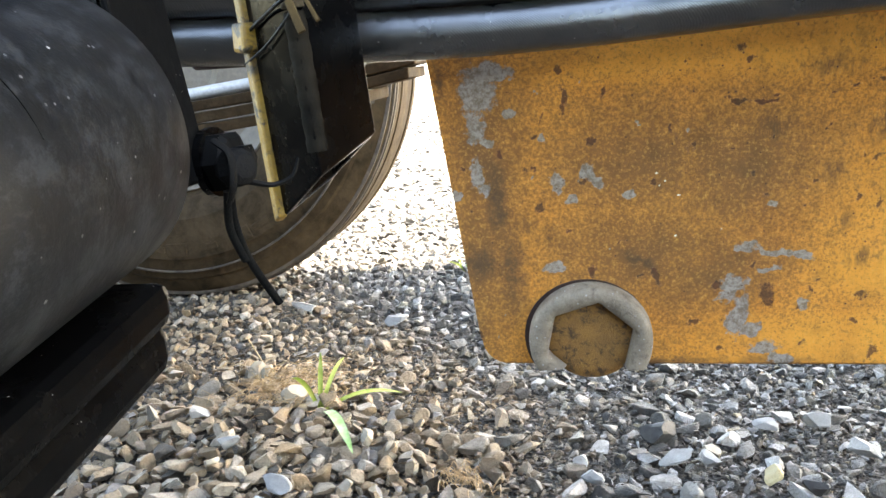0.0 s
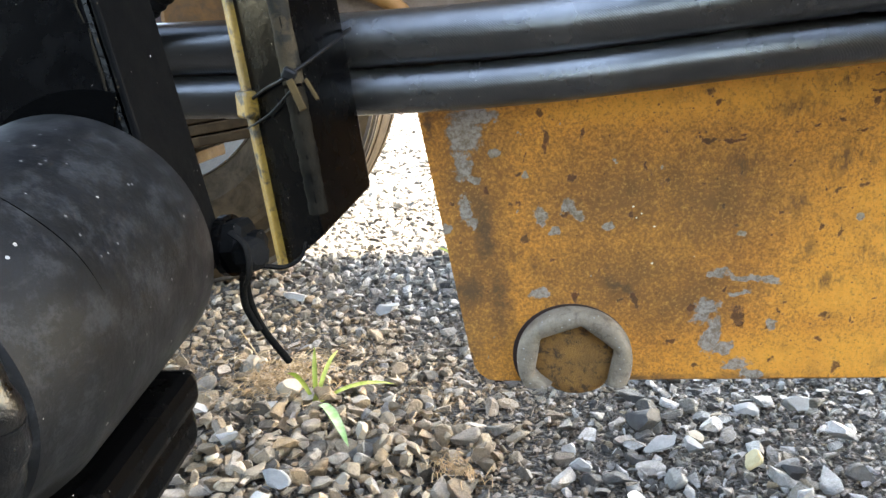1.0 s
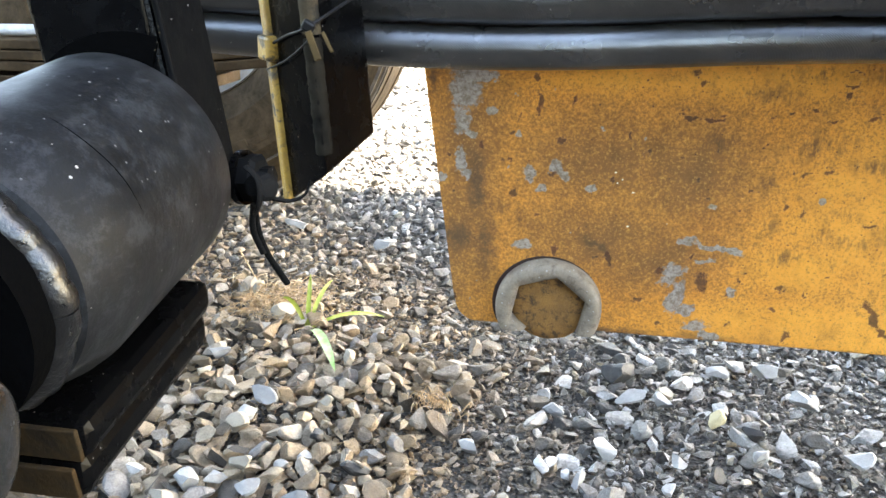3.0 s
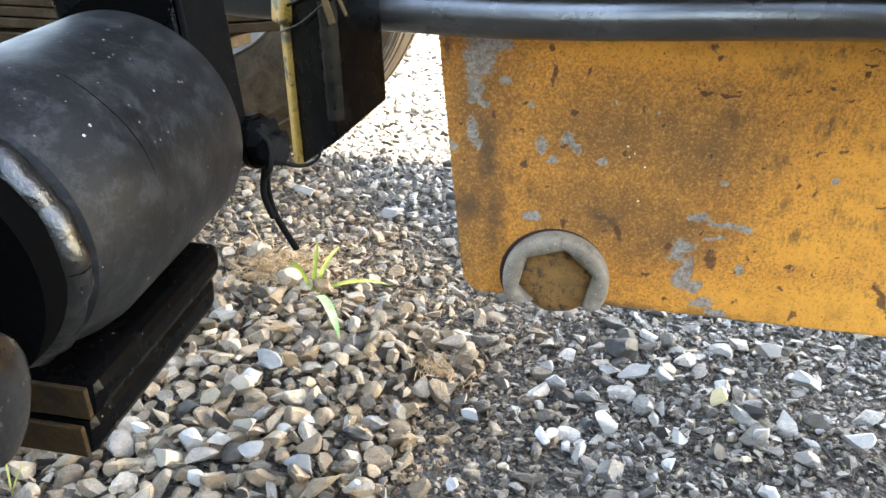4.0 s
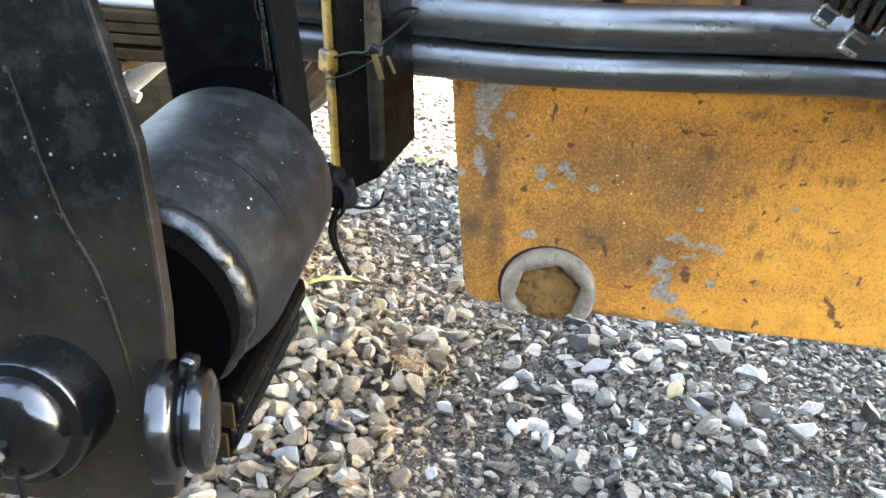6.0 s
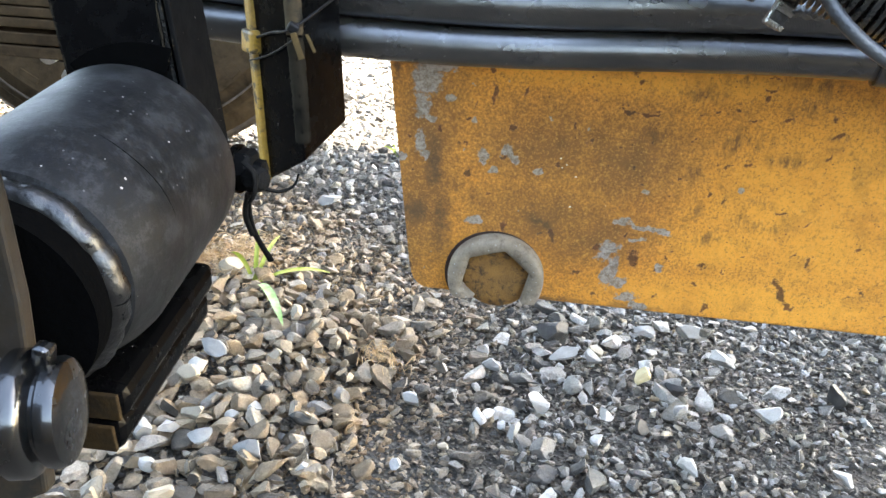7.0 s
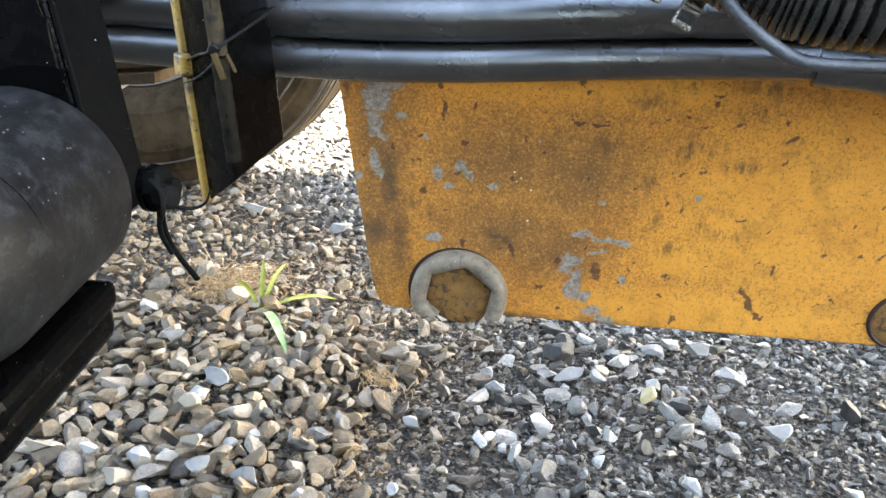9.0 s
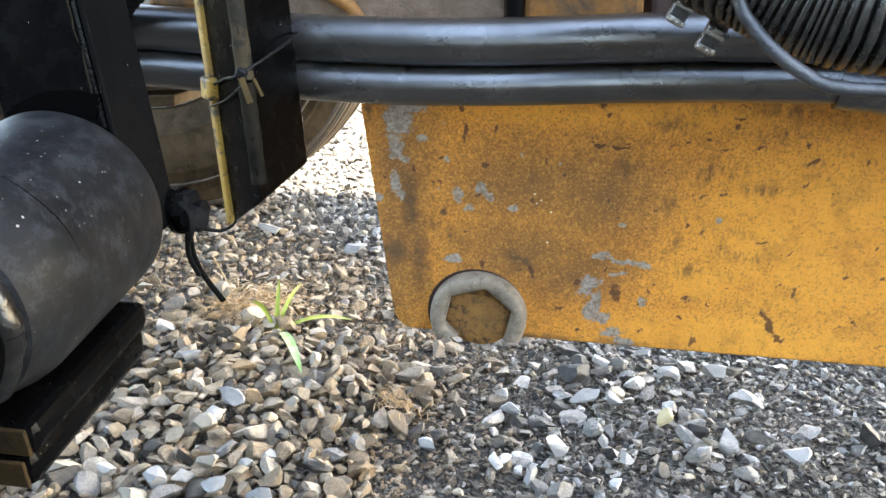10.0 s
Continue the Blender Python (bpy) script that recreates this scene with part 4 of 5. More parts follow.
# ---- machine frame above and behind the hoses ----
def build_frame():
    t = thing("machine", (0.0, 0.03, 0.45), "grimy orange machine with bare grey steel over the gravel", "machine")
    part("grey_panel", box((0.135, 0.012, 0.15), pose(-0.0605, 0.004, 0.485), 0.003), M_GREYP, t, "bare grey worn steel panel")
    part("edge_tube", sweep(glide([(-0.0880, -0.006, 0.4338), (-0.0761, -0.007, 0.4315), (-0.0685, -0.008, 0.4282), (-0.0622, -0.008, 0.4238), (-0.0575, -0.008, 0.4175)], 8), 0.0032, 14), M_ORANGE2, t, "bent orange rod", 60)
    part("orange_panel", box((0.052, 0.014, 0.14), pose(0.041, 0.004, 0.482), 0.003), M_ORANGE2, t, "orange paint flaking to brown")
    part("stud", sweep([(0.0115, -0.004, 0.413), (0.0115, -0.004, 0.5)], 0.0035, 10), M_SIDE, t, "dark stud", 60)
    part("dark_panel", box((0.3, 0.012, 0.16), pose(0.22, 0.012, 0.50), 0.003), M_RUST, t, "grimy dark panel")
    part("orange_panel", box((0.045, 0.012, 0.16), pose(-0.152, 0.024, 0.50), 0.003), M_ORANGE2, t)
    # unseen box, sized so its shadow covers the near ground
    part("underbody", box((9.0, 2.37, 0.9), pose(2.4, 1.215, 2.45), 0.01), M_UNDER, t, "unseen dark underbody placed to shade the near ground")
    # added backing sheet, makes the gaps between panels and hoses dark
    part("back_panel", box((0.62, 0.01, 0.17), pose(0.14, 0.030, 0.475), 0.002), M_RUST, t, "dark panel added to darken the gaps between the panels")
    part("web", box((0.5, 0.012, 1.46), pose(0.1, 0.042, 1.28), 0.003), M_UNDER, t, "dark upright web")
    # out-of-view slab added to keep sky light off the hose ends
    part("overhead_cover", box((0.6, 0.17, 0.02), pose(0.43, -0.075, 0.53), 0.003), M_UNDER, t, "unseen cover added to shade the hose ends")
    part("cross_arm", box((0.03, 0.33, 0.034), pose(-0.128, -0.125, 0.566), 0.003), M_UNDER, t, "dark cross arm")
    part("arm_stub", box((0.05, 0.04, 0.03), pose(-0.098, -0.085, 0.572), 0.003), M_UNDER, t, "dark arm stub")
    part("rail_column", box((0.08, 0.05, 1.5), pose(-1.4, 0.42, 1.27), 0.003), M_UNDER, t, "dark column")
    part("axle_column", box((0.1, 0.06, 1.63), pose(-0.72, 1.27, 1.2), 0.003), M_UNDER, t, "dark axle column")


build_frame()


# walls out of view, added to shape the light on barrel and plate
def build_light_blocks():
    part_of = thing("light_block_behind", (0, -0.9, 0), "unseen dark wall added behind to hold back low light", "wall", kind="structure")
    part("wall_panel", box((3.0, 0.08, 0.55), pose(1.52, -0.94, 0.26), 0.01), M_UNDER, part_of)
    part("dark_panel", box((3.0, 0.08, 1.0), pose(-1.49, -0.94, 0.485), 0.01), M_WALL, part_of, "unseen dark blue-grey panel dimming the left side")

    left = thing("light_block_left", (-1.6, 0, 0), "unseen dark wall added beside to hold back low light", "wall", kind="structure")
    part("wall_panel", box((0.08, 1.9, 0.42), pose(-1.62, -0.04, 0.195), 0.01), M_WALL, left)


build_light_blocks()


# ---- leaf spring, rail and wheel behind ----
def spring_rise(x):
    """The upward bend of the spring pack towards its end."""
    return 0.026 * max(0.0, (x + 0.34) / 0.22) ** 1.5


def build_spring():
    t = thing("leaf_spring", (-0.5, 0.27, 0.36), "dusty brown leaf spring pack behind the post", "leaf spring")
    for x0, x1, z, dz in ((-1.3, -0.116, 0.3625, 0.0075), (-1.25, -0.121, 0.3540, 0.0075), (-1.2, -0.150, 0.3452, 0.0075), (-1.15, -0.28, 0.333, 0.009), (-1.1, -0.36, 0.3225, 0.009)):
        xs = [x0 + (x1 - x0) * (1 - (1 - i / 24) ** 1.6) for i in range(25)]
        bm = bmesh.new()
        rings = [[bm.verts.new((x, y, z + spring_rise(x) + h)) for y, h in ((0.245, -dz / 2), (0.305, -dz / 2), (0.305, dz / 2), (0.245, dz / 2))] for x in xs]
        for a, b in zip(rings, rings[1:]):
            for k in range(4):
                bm.faces.new((a[k], a[(k + 1) % 4], b[(k + 1) % 4], b[k]))
        bm.faces.new(rings[0]), bm.faces.new(rings[-1])
        bmesh.ops.recalc_face_normals(bm, faces=bm.faces)
        bevel(bm, 0.001, 2, 50)
        part("leaf", bm, M_LEAF, t)
    part("shackle", box((0.04, 0.07, 0.12), pose(-1.25, 0.31, 0.41), 0.003), M_RUST, t)
    part("shackle", box((0.03, 0.13, 0.03), pose(-1.25, 0.36, 0.44), 0.003), M_RUST, t)
    part("end_clip", box((0.022, 0.066, 0.034), pose(-0.175, 0.275, 0.356 + spring_rise(-0.175), 0, -8, 0), 0.002), M_SIDE, t, "dark end clip")
    # the pale pipe follows the bend to draw the spring's lit top face
    pp = thing("pipe_and_lit_top", (-0.7, 0.27, 0.366), "pale grey pipe, also standing in for the lit spring top", "pipe")
    part("pipe", sweep([(-1.25 + 0.04 * i, 0.268, 0.3716 + 0.0003 * math.sin(i) + spring_rise(-1.25 + 0.04 * i)) for i in range(28)], 0.0048, 14), M_PIPE, pp, smooth=60)
    for x in (-0.42, -0.72):
        part("clip", sweep([(x, 0.268, 0.3716), (x + 0.012, 0.268, 0.3716)], 0.0058, 14), M_LEAF, pp, "brown clip", 60)
    ff = thing("pipe_elbow", (-0.42, 0.34, 0.33), "pale grey pipe elbow with dark bands behind the spring", "pipe elbow")
    part("elbow", sweep(glide([(-0.36, 0.352, 0.324), (-0.38, 0.35, 0.3125), (-0.397, 0.35, 0.298), (-0.4137, 0.35, 0.2842)], 8), 0.0105, 18), M_PIPE, ff, smooth=60)
    part("end_cap", sweep([(-0.4327, 0.345, 0.3068), (-0.4327, 0.33, 0.305)], 0.0088, 18), M_PIPE, ff, "pale round pipe end", 60)
    part("band", sweep([(-0.424, 0.34, 0.3068), (-0.4205, 0.34, 0.3068)], 0.0095, 16), M_ZIP, ff, smooth=60)
    part("neck", sweep([(-0.436, 0.345, 0.3068), (-0.404, 0.345, 0.3068)], 0.0075, 16), M_PIPE, ff, smooth=60)
    part("bolt", sweep([(-0.4266, 0.345, 0.2848), (-0.4105, 0.345, 0.2795), (-0.3985, 0.345, 0.2747)], 0.0058, 6), M_PIPE, ff, "pale hexagonal coupling")
    part("hanger", box((0.008, 0.008, 0.06), pose(-0.41, 0.352, 0.345), 0.001), M_LEAF, ff)
    r = thing("frame_rail", (-0.6, 0.42, 0.46), "dark rusty frame rail behind the hoses", "frame rail")
    part("rail", box((1.4, 0.05, 0.13), pose(-0.83, 0.42, 0.475), 0.003), M_RUST, r)


build_spring()


def build_wheel():
    c, r, y0, w = (-0.72, 0.41), 0.412, 1.0, 0.24
    t = thing("wheel", (c[0], y0, 0.0), "dusty black road wheel standing on the gravel", "wheel")
    m = frame_along((c[0], y0 + w / 2, c[1]), (0, -1, 0))
    h = w / 2
    prof = [(0.215, h - 0.03), (0.235, h - 0.012), (0.26, h - 0.004), (0.265, h), (0.30, h + 0.004), (0.335, h + 0.003), (0.34, h - 0.001), (0.372, h - 0.006), (0.376, h - 0.011), (0.395, h - 0.018), (0.406, h - 0.03), (r, h - 0.05),
            (r, 0.05), (r - 0.008, 0.048), (r - 0.008, 0.038), (r, 0.036), (r, -0.036), (r - 0.008, -0.038), (r - 0.008, -0.048), (r, -0.05), (r, -h + 0.05), (0.395, -h + 0.018), (0.335, -h), (0.25, -h + 0.01), (0.215, -h + 0.03)]
    tyre = part("tyre", spun(prof, m, 128, True), M_TYRE, t, "dusty tyre with worn tread", 30)
    for k, (rr, up) in enumerate(((0.4035, h - 0.026), (0.4085, h - 0.036), (0.4105, h - 0.045))):
        part("tread_rib", spun([(rr - 0.004, up - 0.0025), (rr + 0.0022, up - 0.0022), (rr + 0.0022, up + 0.0022), (rr - 0.004, up + 0.0025)], m, 128, True), M_TREAD, tyre, "pale worn tread rib", 30)
    for i in range(26):
        a = radians(-120 + 10 * i + 2 * (i % 3))
        p = m @ Vector((0.318 * math.cos(a), 0.318 * math.sin(a), h + 0.0035))
        rad = (p - m.translation).normalized()
        part("molded_mark", box((0.022 if i % 3 else 0.038, 0.024 if i % 2 else 0.012, 0.003), frame_along(p, (0, -1, 0), rad), 0.001, 1), M_TYRE, tyre)
    part("molded_ring", spun([(0.3555, h), (0.356, h + 0.004), (0.3585, h + 0.004), (0.359, h - 0.004)], m, 128, True), M_TREAD, tyre, "thin pale molded ring", 30)
    part("rim", spun([(0.0, h - 0.08), (0.07, h - 0.08), (0.09, h - 0.06), (0.17, h - 0.07), (0.2, h - 0.04), (0.218, h - 0.02), (0.222, h - 0.03), (0.2, 0.0), (0, 0.0)], m, 64), M_RIM, t, "dusty steel rim", 30)


build_wheel()


# ---- far edge of the yard ----
def build_verge():
    bm = bmesh.new()
    rows = []
    for i in range(121):
        x = -30 + i * 0.5
        h = 0.10 + 0.07 * noise.noise((x * 0.9, 3, 1))
        rows.append([bm.verts.new((x, y, z)) for y, z in ((6.9, -0.02), (7.2, h * 0.6), (8.0, h), (9.2, h * 0.8), (10.5, -0.02))])
    for a, b in zip(rows, rows[1:]):
        for k in range(4):
            bm.faces.new((a[k], a[k + 1], b[k + 1], b[k]))
    ob = part("verge", bm, M_VERGE, None, smooth=60)
    tagged(ob, "low brown earth verge along the gravel yard", "verge", kind="structure")


build_verge()


# ---- plants ----
def blade(base, tip, width, sag, name, material, parent, fold=0.25, lying=False):
    base, tip = Vector(base), Vector(tip)
    n = 9
    d = tip - base
    side = d.cross(Vector((0, 0, 1)) if lying else Vector((0, -1, 0.4))).normalized()
    bm = bmesh.new()
    rings = []
    for i in range(n + 1):
        s = i / n
        p = base + d * s + Vector((0, 0, sag * 4 * s * (1 - s)))
        w = width * (0.35 + 1.3 * s) * (1 - s) ** 0.7 if s < 1 else 0.0002
        w = max(w, 0.0003)
        out = (Vector((0, -0.2, 1)) if lying else Vector((0, -1, 0.3))).normalized() * w * fold
        rings.append([bm.verts.new(p - side * w + out), bm.verts.new(p - out * 0.6), bm.verts.new(p + side * w + out), bm.verts.new(p - out * 0.6 + Vector((0, 0.0006, -0.0003)))])
    for a, b in zip(rings, rings[1:]):
        for k in range(4):
            bm.faces.new((a[k], a[(k + 1) % 4], b[(k + 1) % 4], b[k]))
    return part(name, bm, material, parent, smooth=50)


def build_plants():
    g = thing("grass_tuft", (-0.300, 0.489, 0.012), "small bright green grass seedling growing in the gravel", "grass plant")
    b = Vector((-0.300, 0.489, 0.0195))
    for tip, w, sag in (((-0.3001, 0.5085, 0.082), 0.0046, 0.002), ((-0.2843, 0.5416, 0.064), 0.0042, 0.010), ((-0.3185, 0.4586, 0.071), 0.0044, 0.014), ((-0.288, 0.492, 0.048), 0.003, 0.004), ((-0.2185, 0.5325, 0.025), 0.0034, 0.012)):
        blade(b, tip, w, sag, "blade", M_GRASS, g)
    blade(b + Vector((0.004, -0.004, 0.002)), (-0.2345, 0.387, 0.0235), 0.0088, 0.016, "leaf", M_PALE, g, 0.12, True)
    h = thing("weed", (-0.24, 1.16, 0.0), "tiny yellow-green weed on the gravel", "weed")
    for i in range(6):
        a = i * 1.05
        blade((-0.24, 1.16, 0.0), (-0.24 + 0.03 * math.cos(a), 1.16 + 0.02 * math.sin(a), 0.018), 0.003, 0.006, "blade", M_GRASS, h)
    y = thing("grass_stalk", (-0.403, 0.097, 0.01), "thin yellow-green grass stalk in the gravel pile", "grass plant")
    for tip, w in (((-0.416, 0.112, 0.046), 0.0018), ((-0.395, 0.105, 0.035), 0.0013)):
        blade((-0.403, 0.097, 0.010), tip, w, 0.003, "blade", M_STALK, y)
    s = thing("dry_grass", (-0.40, 0.66, 0.0), "dry straw-coloured grass roots lying on the gravel", "dry grass")
    rnd = random.Random(4)
    for i in range(70):
        p = Vector((-0.375 + rnd.gauss(0, 0.034), 0.60 + rnd.gauss(0, 0.03), 0.012))
        a = rnd.uniform(0, 6.3)
        q = p + Vector((0.03 * math.cos(a), 0.03 * math.sin(a), rnd.uniform(-0.004, 0.012)))
        part("straw", sweep(glide([p, (p + q) / 2 + Vector((0, 0, 0.006)), q], 3), 0.0005, 4), M_STRAW, s)
    part("straw", sweep(glide([(-0.43, 0.66, 0.0), (-0.445, 0.66, 0.03), (-0.452, 0.655, 0.05)], 4), 0.0008, 5), M_STRAW, s)
    fz = bmesh.new()
    for i in range(620):
        a, k = rnd.uniform(0, 6.3), rnd.uniform(0.006, 0.02)
        p = Vector((-0.352 + rnd.gauss(0, 0.030), 0.535 + rnd.gauss(0, 0.032), 0.034))
        q = p + Vector((k * math.cos(a), k * math.sin(a), rnd.uniform(-0.005, 0.006)))
        one = sweep([p, (p + q) / 2 + Vector((rnd.gauss(0, 0.002), rnd.gauss(0, 0.002), 0.003)), q], 0.00035, 3)
        me = bpy.data.meshes.new("strand")
        one.to_mesh(me)
        one.free()
        fz.from_mesh(me)
        bpy.data.meshes.remove(me)
    tagged(part("fuzz", fz, M_FUZZ, s, "brown root fuzz"), kind="stuff")
    d = thing("root_tuft", (-0.125, 0.36, 0.0), "small brown dried root tuft between the stones", "dry grass")
    for i in range(60):
        a = rnd.uniform(0, 6.3)
        p = Vector((-0.125 + rnd.gauss(0, 0.014), 0.36 + rnd.gauss(0, 0.012), 0.014))
        q = p + Vector((rnd.uniform(0.006, 0.02) * math.cos(a), 0.014 * math.sin(a), rnd.uniform(-0.006, 0.006)))
        part("root", sweep(glide([p, (p + q) / 2 + Vector((rnd.uniform(-.004, .004), 0, 0.007)), q], 3), 0.0004, 4), M_FUZZ, d)


build_plants()


# ---- gravel ----
def stone_shape(rnd, n, flat, worn=0.0):
    """A broken stone: the hull of points on a squashed ball, its edges worn. Vertices, triangles, bmesh."""
    bm = bmesh.new()
    sx, sy = rnd.uniform(0.8, 1.45), rnd.uniform(0.65, 1.0)
    for _ in range(n):
        v = Vector((rnd.gauss(0, 1), rnd.gauss(0, 1), rnd.gauss(0, 1))).normalized() * rnd.uniform(0.72, 1.1)
        bm.verts.new((v.x * sx * 0.5, v.y * sy * 0.5, v.z * flat * 0.5))
    hull = bmesh.ops.convex_hull(bm, input=bm.verts)
    loose = [g for g in hull["geom_interior"] if isinstance(g, bmesh.types.BMVert)]
    bmesh.ops.delete(bm, geom=loose, context="VERTS")
    if worn:
        bmesh.ops.dissolve_limit(bm, angle_limit=radians(14), verts=bm.verts, edges=bm.edges)
        bmesh.ops.bevel(bm, geom=bm.edges[:], offset=worn, segments=1, profile=0.6, affect="EDGES", clamp_overlap=True)
        for v in bm.verts:
            v.co += 0.02 * noise.noise_vector(v.co * 3.1 + Vector((n, flat * 9, sx * 7)))
    bmesh.ops.triangulate(bm, faces=bm.faces)
    bm.normal_update()
    bm.verts.index_update()
    return np.array([v.co[:] for v in bm.verts]), np.array([[v.index for v in f.verts] for f in bm.faces]), bm


def rock_shape(rnd, flat):
    """A worn broken stone: a ball cut flat by a few planes, its surface a little uneven. Vertices, triangles, bmesh."""
    bm = bmesh.new()
    bmesh.ops.create_icosphere(bm, subdivisions=3, radius=0.5)
    cuts = [(Vector((rnd.gauss(0, 1), rnd.gauss(0, 1), rnd.gauss(0, 1))).normalized(), rnd.uniform(0.15, 0.33)) for _ in range(rnd.choice((8, 9, 11)))]
    sx, sy, seed = rnd.uniform(0.9, 1.55), rnd.uniform(0.7, 1.05), rnd.uniform(0, 50)
    for v in bm.verts:
        for n, d in cuts:
            over = v.co.dot(n) - d
            if over > 0:
                v.co -= n * over
        v.co += 0.02 * noise.noise_vector(v.co * 4 + Vector((seed, 0, 0))) + 0.009 * noise.noise_vector(v.co * 13 + Vector((0, seed, 0)))
        v.co = Vector((v.co.x * sx, v.co.y * sy, v.co.z * flat)) * 1.18
    bm.normal_update()
    bm.verts.index_update()
    return np.array([v.co[:] for v in bm.verts]), np.array([[v.index for v in f.verts] for f in bm.faces]), bm


def spin(rng, n):
    """Random turns: mostly about the upright, tipped a little."""
    a, b, c = rng.uniform(0, 6.283, n), rng.normal(0, 0.35, n), rng.normal(0, 0.35, n)
    ca, sa, cb, sb, cc, sc = np.cos(a), np.sin(a), np.cos(b), np.sin(b), np.cos(c), np.sin(c)
    z, o = np.zeros(n), np.ones(n)
    rz = np.array([[ca, -sa, z], [sa, ca, z], [z, z, o]]).transpose(2, 0, 1)
    rx = np.array([[o, z, z], [z, cb, -sb], [z, sb, cb]]).transpose(2, 0, 1)
    ry = np.array([[cc, z, sc], [z, o, z], [-sc, z, cc]]).transpose(2, 0, 1)
    return rz @ rx @ ry


def scatter(name, shapes, place, size, rng, label, smooth=None, material=None):
    """Joined stones: place (n, 3), size (n,)."""
    turn, which = spin(rng, len(size)), rng.integers(0, len(shapes), len(size))
    verts, faces, base = [], [], 0
    for k, (v, f, _) in enumerate(shapes):
        sel = np.nonzero(which == k)[0]
        w = np.einsum("nij,vj->nvi", turn[sel], v) * size[sel][:, None, None] + place[sel][:, None, :]
        verts.append(w.reshape(-1, 3))
        faces.append((f[None] + (base + np.arange(len(sel)) * len(v))[:, None, None]).reshape(-1, 3))
        base += len(sel) * len(v)
    me = bpy.data.meshes.new(name)
    me.from_pydata(np.concatenate(verts), [], np.concatenate(faces).tolist())
    me.materials.append(material or M_STONES)
    if smooth:
        me.shade_smooth()
        me.set_sharp_from_angle(angle=radians(smooth))
    ob = new(name, me)
    ob.parent = GROUND
    return tagged(ob, label, kind="stuff")


def heights(xy):
    return np.array([ground_height(x, y) for x, y in xy])


def noise_row(xy):
    return np.array([noise.noise((x * 9, y * 9, 4.0)) for x, y in xy])


def fine_strip(x, y):
    """1 in the strip of finer, darker grit, 0 among the larger stones."""
    mid = -0.07 + 0.10 * (y - 0.3)
    return np.exp(-((x - mid) / 0.075) ** 2) * np.clip((0.75 - y) / 0.3, 0, 1)


def spread(xy, size, gap):
    """Which stones to keep so that none lies deep inside another, the largest first."""
    cell, taken, keep = 0.036, {}, np.zeros(len(xy), bool)
    for i in np.argsort(-size):
        x, y, r = xy[i][0], xy[i][1], size[i] * gap
        a, b = int(x // cell), int(y // cell)
        if all((x - p) ** 2 + (y - q) ** 2 > ((r + k) / 2) ** 2 for da in (-1, 0, 1) for db in (-1, 0, 1) for p, q, k in taken.get((a + da, b + db), ())):
            taken.setdefault((a, b), []).append((x, y, r))
            keep[i] = True
    return keep


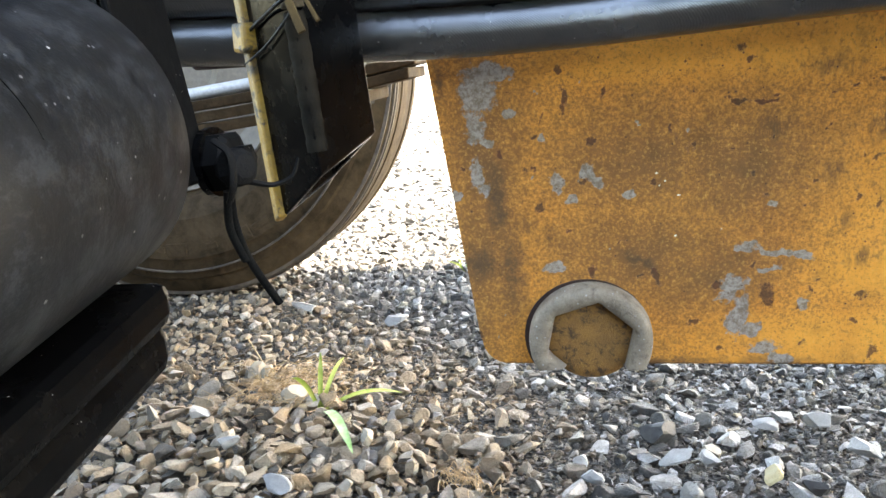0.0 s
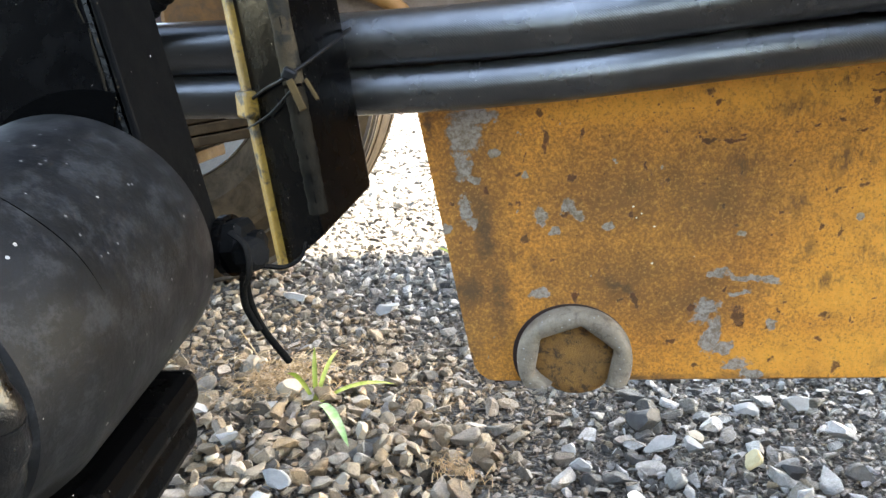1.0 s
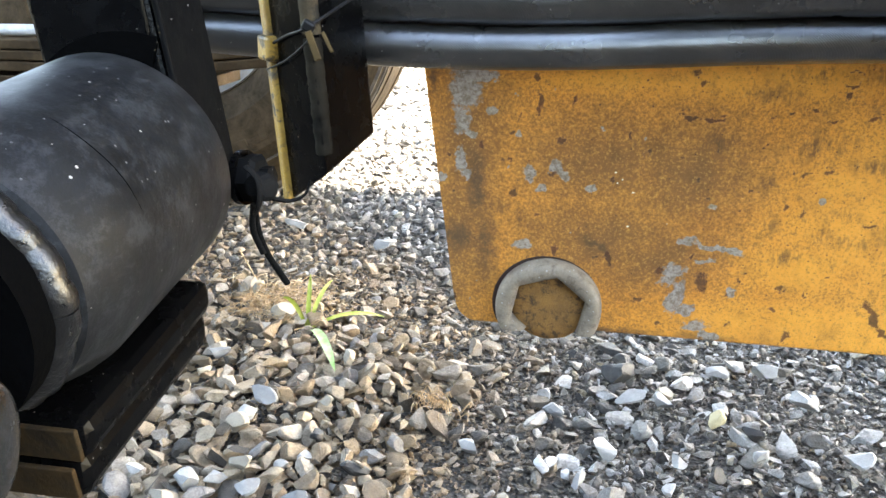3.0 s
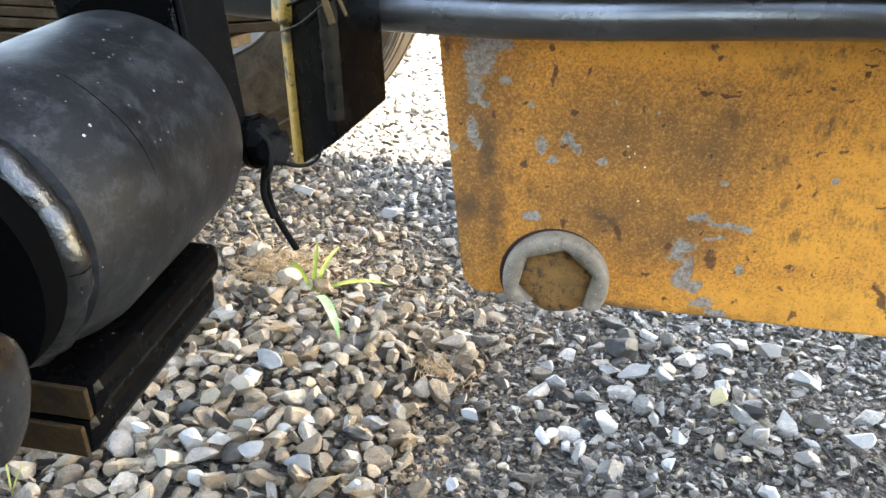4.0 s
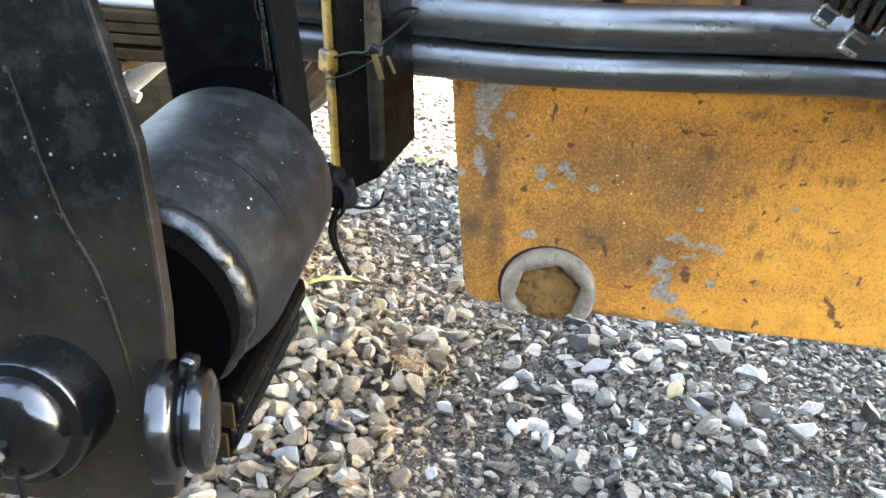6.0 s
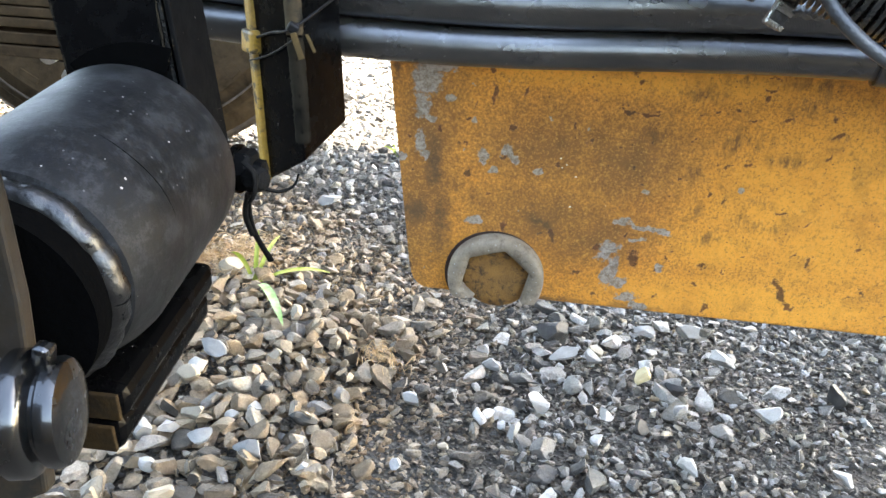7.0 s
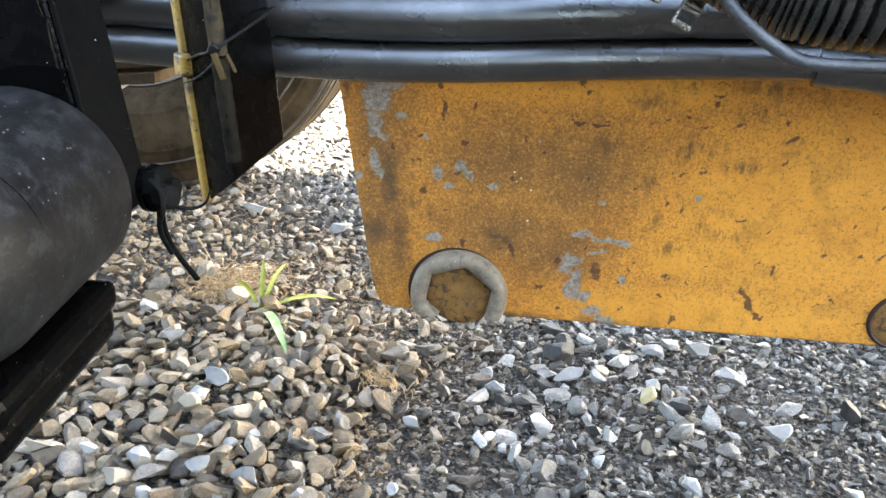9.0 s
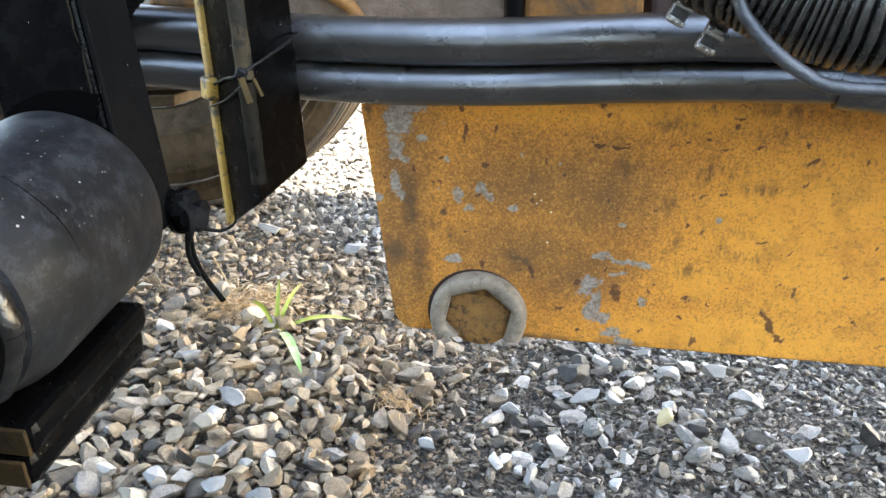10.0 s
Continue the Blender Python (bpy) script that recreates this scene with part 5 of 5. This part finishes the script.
def build_gravel():
    rnd, rng = random.Random(11), np.random.default_rng(5)
    shapes = [stone_shape(rnd, rnd.choice((11, 13, 16)), rnd.uniform(0.36, 0.85), 0.022) for _ in range(30)]
    rocks = [rock_shape(rnd, rnd.uniform(0.45, 0.95)) for _ in range(32)]
    plain = [stone_shape(rnd, 15, rnd.uniform(0.45, 0.8)) for _ in range(10)]
    chips = [stone_shape(rnd, 10, rnd.uniform(0.32, 0.75)) for _ in range(12)]
    # chosen larger stones, each on its own
    n = 42000
    xy = np.stack([rng.uniform(-1.15, 0.95, n), rng.uniform(-0.05, 1.75, n)], 1)
    keep = (xy[:, 0] > -0.55 - 0.55 * xy[:, 1]) & (xy[:, 0] < 0.34 + 0.48 * xy[:, 1]) & (rng.uniform(0, 1, n) > 0.85 * fine_strip(xy[:, 0], xy[:, 1])) & (rng.uniform(0, 1, n) > 0.75 * np.clip((xy[:, 0] - 0.14) / 0.12, 0, 1) * np.clip((0.55 - xy[:, 1]) / 0.1, 0, 1))
    xy = xy[keep]
    pile = np.clip((-0.08 - xy[:, 0]) / 0.1, 0, 1) * np.clip((0.5 - xy[:, 1]) / 0.15, 0, 1)
    fines = np.clip((xy[:, 0] + 0.02) / 0.1, 0, 1) * np.clip((0.75 - xy[:, 1]) / 0.2, 0, 1)
    size = np.clip(rng.lognormal(math.log(0.0134), 0.40, len(xy)) * (1 + 0.1 * pile) * (1 - 0.24 * fines), 0.006, 0.024)
    kept = spread(xy, size, 0.78)
    xy, size, pile = xy[kept], size[kept], pile[kept]
    lift = heights(xy) + size * (rng.uniform(0.08, 0.34, len(xy)) + 0.25 * pile * rng.uniform(0, 1, len(xy)))
    place = np.column_stack([xy, lift])
    # the heap: more stones lying on one another
    k = 9000
    hx = np.stack([rng.uniform(-0.52, -0.10, k), rng.uniform(0.02, 0.50, k)], 1)
    hx = hx[rng.uniform(0, 1, k) < np.clip((-0.11 - hx[:, 0] + 0.10 * noise_row(hx)) / 0.09, 0, 1) * np.clip((0.50 - hx[:, 1]) / 0.1, 0, 1)]
    hs = np.clip(rng.lognormal(math.log(0.0112), 0.36, len(hx)), 0.007, 0.022)
    kept = spread(hx, hs, 0.82)
    hx, hs = hx[kept], hs[kept]
    base = len(xy)
    place = np.concatenate([place, np.column_stack([hx, heights(hx) + hs * 0.35 + rng.uniform(0.004, 0.012, len(hx))])])
    size, xy = np.concatenate([size, hs]), np.concatenate([xy, hx])
    near = (xy[:, 0] > -0.46) & (xy[:, 0] < 0.34) & (xy[:, 1] > 0.12) & (xy[:, 1] < 0.62)
    order = np.argsort(-size * near)[:300]
    pick = np.zeros(len(xy), bool)
    pick[order] = True
    heaped = ~pick & (np.arange(len(xy)) >= base)
    close = ~pick & ~heaped & (xy[:, 1] < 0.72)
    beyond = ~pick & ~heaped & (xy[:, 1] >= 0.72)
    scatter("stones", shapes, place[close], size[close], rng, "loose crushed grey and tan stones", 24)
    scatter("heaped_stones", rocks, place[heaped], size[heaped], rng, "heap of loose crushed tan and grey stones", 20)
    scatter("stones", plain, place[beyond], size[beyond], rng, "loose crushed grey stones")
    m = 13000
    xy = np.stack([rng.uniform(-1.1, 0.9, m), rng.uniform(-0.05, 1.6, m)], 1)
    xy = xy[(xy[:, 0] > -0.55 - 0.5 * xy[:, 1]) & (xy[:, 0] < 0.34 + 0.45 * xy[:, 1])]
    s2 = rng.uniform(0.0055, 0.0135, len(xy))
    scatter("small_stones", chips, np.column_stack([xy, heights(xy) + s2 * 0.2]), s2, rng, "small stone chips between the larger stones")
    m = 15000
    xy = np.stack([rng.uniform(-0.35, 0.52, m), rng.uniform(0.05, 0.85, m)], 1)
    xy = xy[(xy[:, 0] > -0.3 * xy[:, 1] - 0.16)]
    s6 = np.clip(rng.lognormal(math.log(0.0068), 0.35, len(xy)), 0.004, 0.013)
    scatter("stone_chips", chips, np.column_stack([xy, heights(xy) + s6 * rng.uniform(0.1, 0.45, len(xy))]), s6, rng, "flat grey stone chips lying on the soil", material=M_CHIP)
    m = 30000
    xy = np.stack([rng.uniform(-0.75, 0.6, m), rng.uniform(0.0, 0.95, m)], 1)
    s3 = rng.uniform(0.0022, 0.0058, len(xy))
    scatter("grit", chips[:4], np.column_stack([xy, heights(xy) + s3 * 0.25]), s3, rng, "fine stone grit, darkened for the shade between stones", material=M_GRIT)
    m = 21000
    y = 1.6 + 5.0 * rng.uniform(0, 1, m) ** 1.5
    x = rng.uniform(-1.0, 0.75, m) * (0.75 + 0.62 * y)
    s4 = np.clip(rng.lognormal(math.log(0.016), 0.3, m), 0.008, 0.04) * (1 + 0.06 * y)
    scatter("far_stones", chips, np.column_stack([x, y, s4 * 0.2 - 0.004]), s4, rng, "sunlit crushed stones farther off")
    m = 15000
    xy = np.stack([rng.uniform(-2.6, 2.6, m), rng.uniform(0.0, 1.9, m)], 1)
    xy = xy[(xy[:, 0] < -0.5 - 0.5 * xy[:, 1]) | (xy[:, 0] > 0.3 + 0.45 * xy[:, 1])]
    s5 = np.clip(rng.lognormal(math.log(0.017), 0.3, len(xy)), 0.009, 0.035)
    scatter("side_stones", chips, np.column_stack([xy, heights(xy) + s5 * 0.2]), s5, rng, "crushed stones beside the machine")
    meshes = []
    for v, f, bm in rocks:
        me = bpy.data.meshes.new("stone")
        bm.to_mesh(me)
        me.materials.append(M_STONE)
        me.shade_smooth()
        me.set_sharp_from_angle(angle=radians(20))
        meshes.append(me)
    for v, f, bm in shapes + rocks + plain + chips:
        bm.free()
    for i in order:
        ob = new("stone", meshes[i % len(meshes)])
        ob.parent = GROUND
        ob.location = place[i]
        ob.rotation_euler = (rnd.gauss(0, 0.3), rnd.gauss(0, 0.3), rnd.uniform(0, 6.28))
        ob.scale = (size[i],) * 3


build_gravel()


TAN_STONES = [(-0.293, 0.268, 25), (-0.252, 0.269, 18), (-0.264, 0.212, 26), (-0.366, 0.351, 23), (-0.387, 0.186, 27), (-0.306, 0.158, 26), (-0.399, 0.582, 24), (-0.327, 0.502, 32), (-0.224, 0.324, 18), (-0.196, 0.385, 17), (-0.3, 0.107, 27),
              (-0.251, 0.103, 26), (-0.434, 0.162, 23), (-0.04, 0.233, 15), (-0.226, 0.406, 24), (-0.198, 0.398, 19), (-0.416, 0.596, 27), (0.100, 0.425, 24)]
PALE_STONES = [(-0.287, 0.29, 25), (-0.274, 0.146, 17), (-0.232, 0.222, 14), (-0.215, 0.237, 20), (-0.151, 0.163, 20), (-0.351, 0.191, 21), (-0.383, 0.254, 18), (0.212, 0.489, 38), (0.068, 0.414, 27), (0.107, 0.307, 23), (0.265, 0.335, 25),
               (0.174, 0.239, 29), (0.041, 0.314, 30), (-0.08, 0.294, 20), (0.311, 0.248, 22), (0.242, 0.445, 26), (-0.461, 0.909, 34)]
WHITE_STONES = [(-0.015, 0.283, 18), (-0.02, 0.405, 18), (0.096, 0.265, 16), (-0.077, 0.199, 14), (-0.003, 0.291, 15), (0.009, 0.274, 13)]
GREY_STONES = [(-0.278, 0.193, 21), (-0.349, 0.46, 23), (-0.301, 0.184, 31), (-0.249, 0.183, 25), (-0.199, 0.174, 29), (-0.362, 0.389, 25), (-0.286, 0.318, 25), (-0.424, 0.447, 25), (0.161, 0.484, 22), (0.182, 0.323, 19), (0.101, 0.401, 24), (0.02, 0.266, 16),
               (-0.008, 0.376, 18), (-0.3, 0.841, 29)]
DARK_STONES = [(-0.217, 0.266, 21), (-0.168, 0.225, 21), (0.060, 0.455, 35), (0.177, 0.357, 22), (0.138, 0.291, 18), (0.344, 0.387, 26)]


def build_marked_stones():
    """Single stones that stand out by size or colour: x, y, width in mm."""
    rnd = random.Random(23)
    for rows, mat in ((TAN_STONES, M_TSTONE), (PALE_STONES, M_LIGHT), (WHITE_STONES, M_WSTONE), (GREY_STONES, M_GSTONE), (DARK_STONES, M_DSTONE), ([(0.148, 0.378, 21)], M_YSTONE)):
        for x, y, mm in rows:
            v, f, bm = rock_shape(rnd, rnd.uniform(0.65, 0.95))
            me = bpy.data.meshes.new("stone")
            bm.to_mesh(me)
            bm.free()
            me.materials.append(mat)
            me.shade_smooth()
            me.set_sharp_from_angle(angle=radians(20))
            ob = new("stone", me)
            ob.parent = GROUND
            heap = 0.011 if x < -0.14 and y < 0.45 else 0.003
            size = mm * (0.00086 if heap > 0.01 else 0.00095)
            ob.location = (x, y, ground_height(x, y) + heap + size * (0.36 if mat is M_LIGHT else 0.46))
            ob.rotation_euler = (rnd.uniform(-0.3, 0.3), rnd.uniform(-0.3, 0.3), rnd.uniform(0, 6.28))
            ob.scale = (size * 0.95, size * 0.95, size * (0.6 if mm > 27 and mat is M_LIGHT else 1.0))


build_marked_stones()
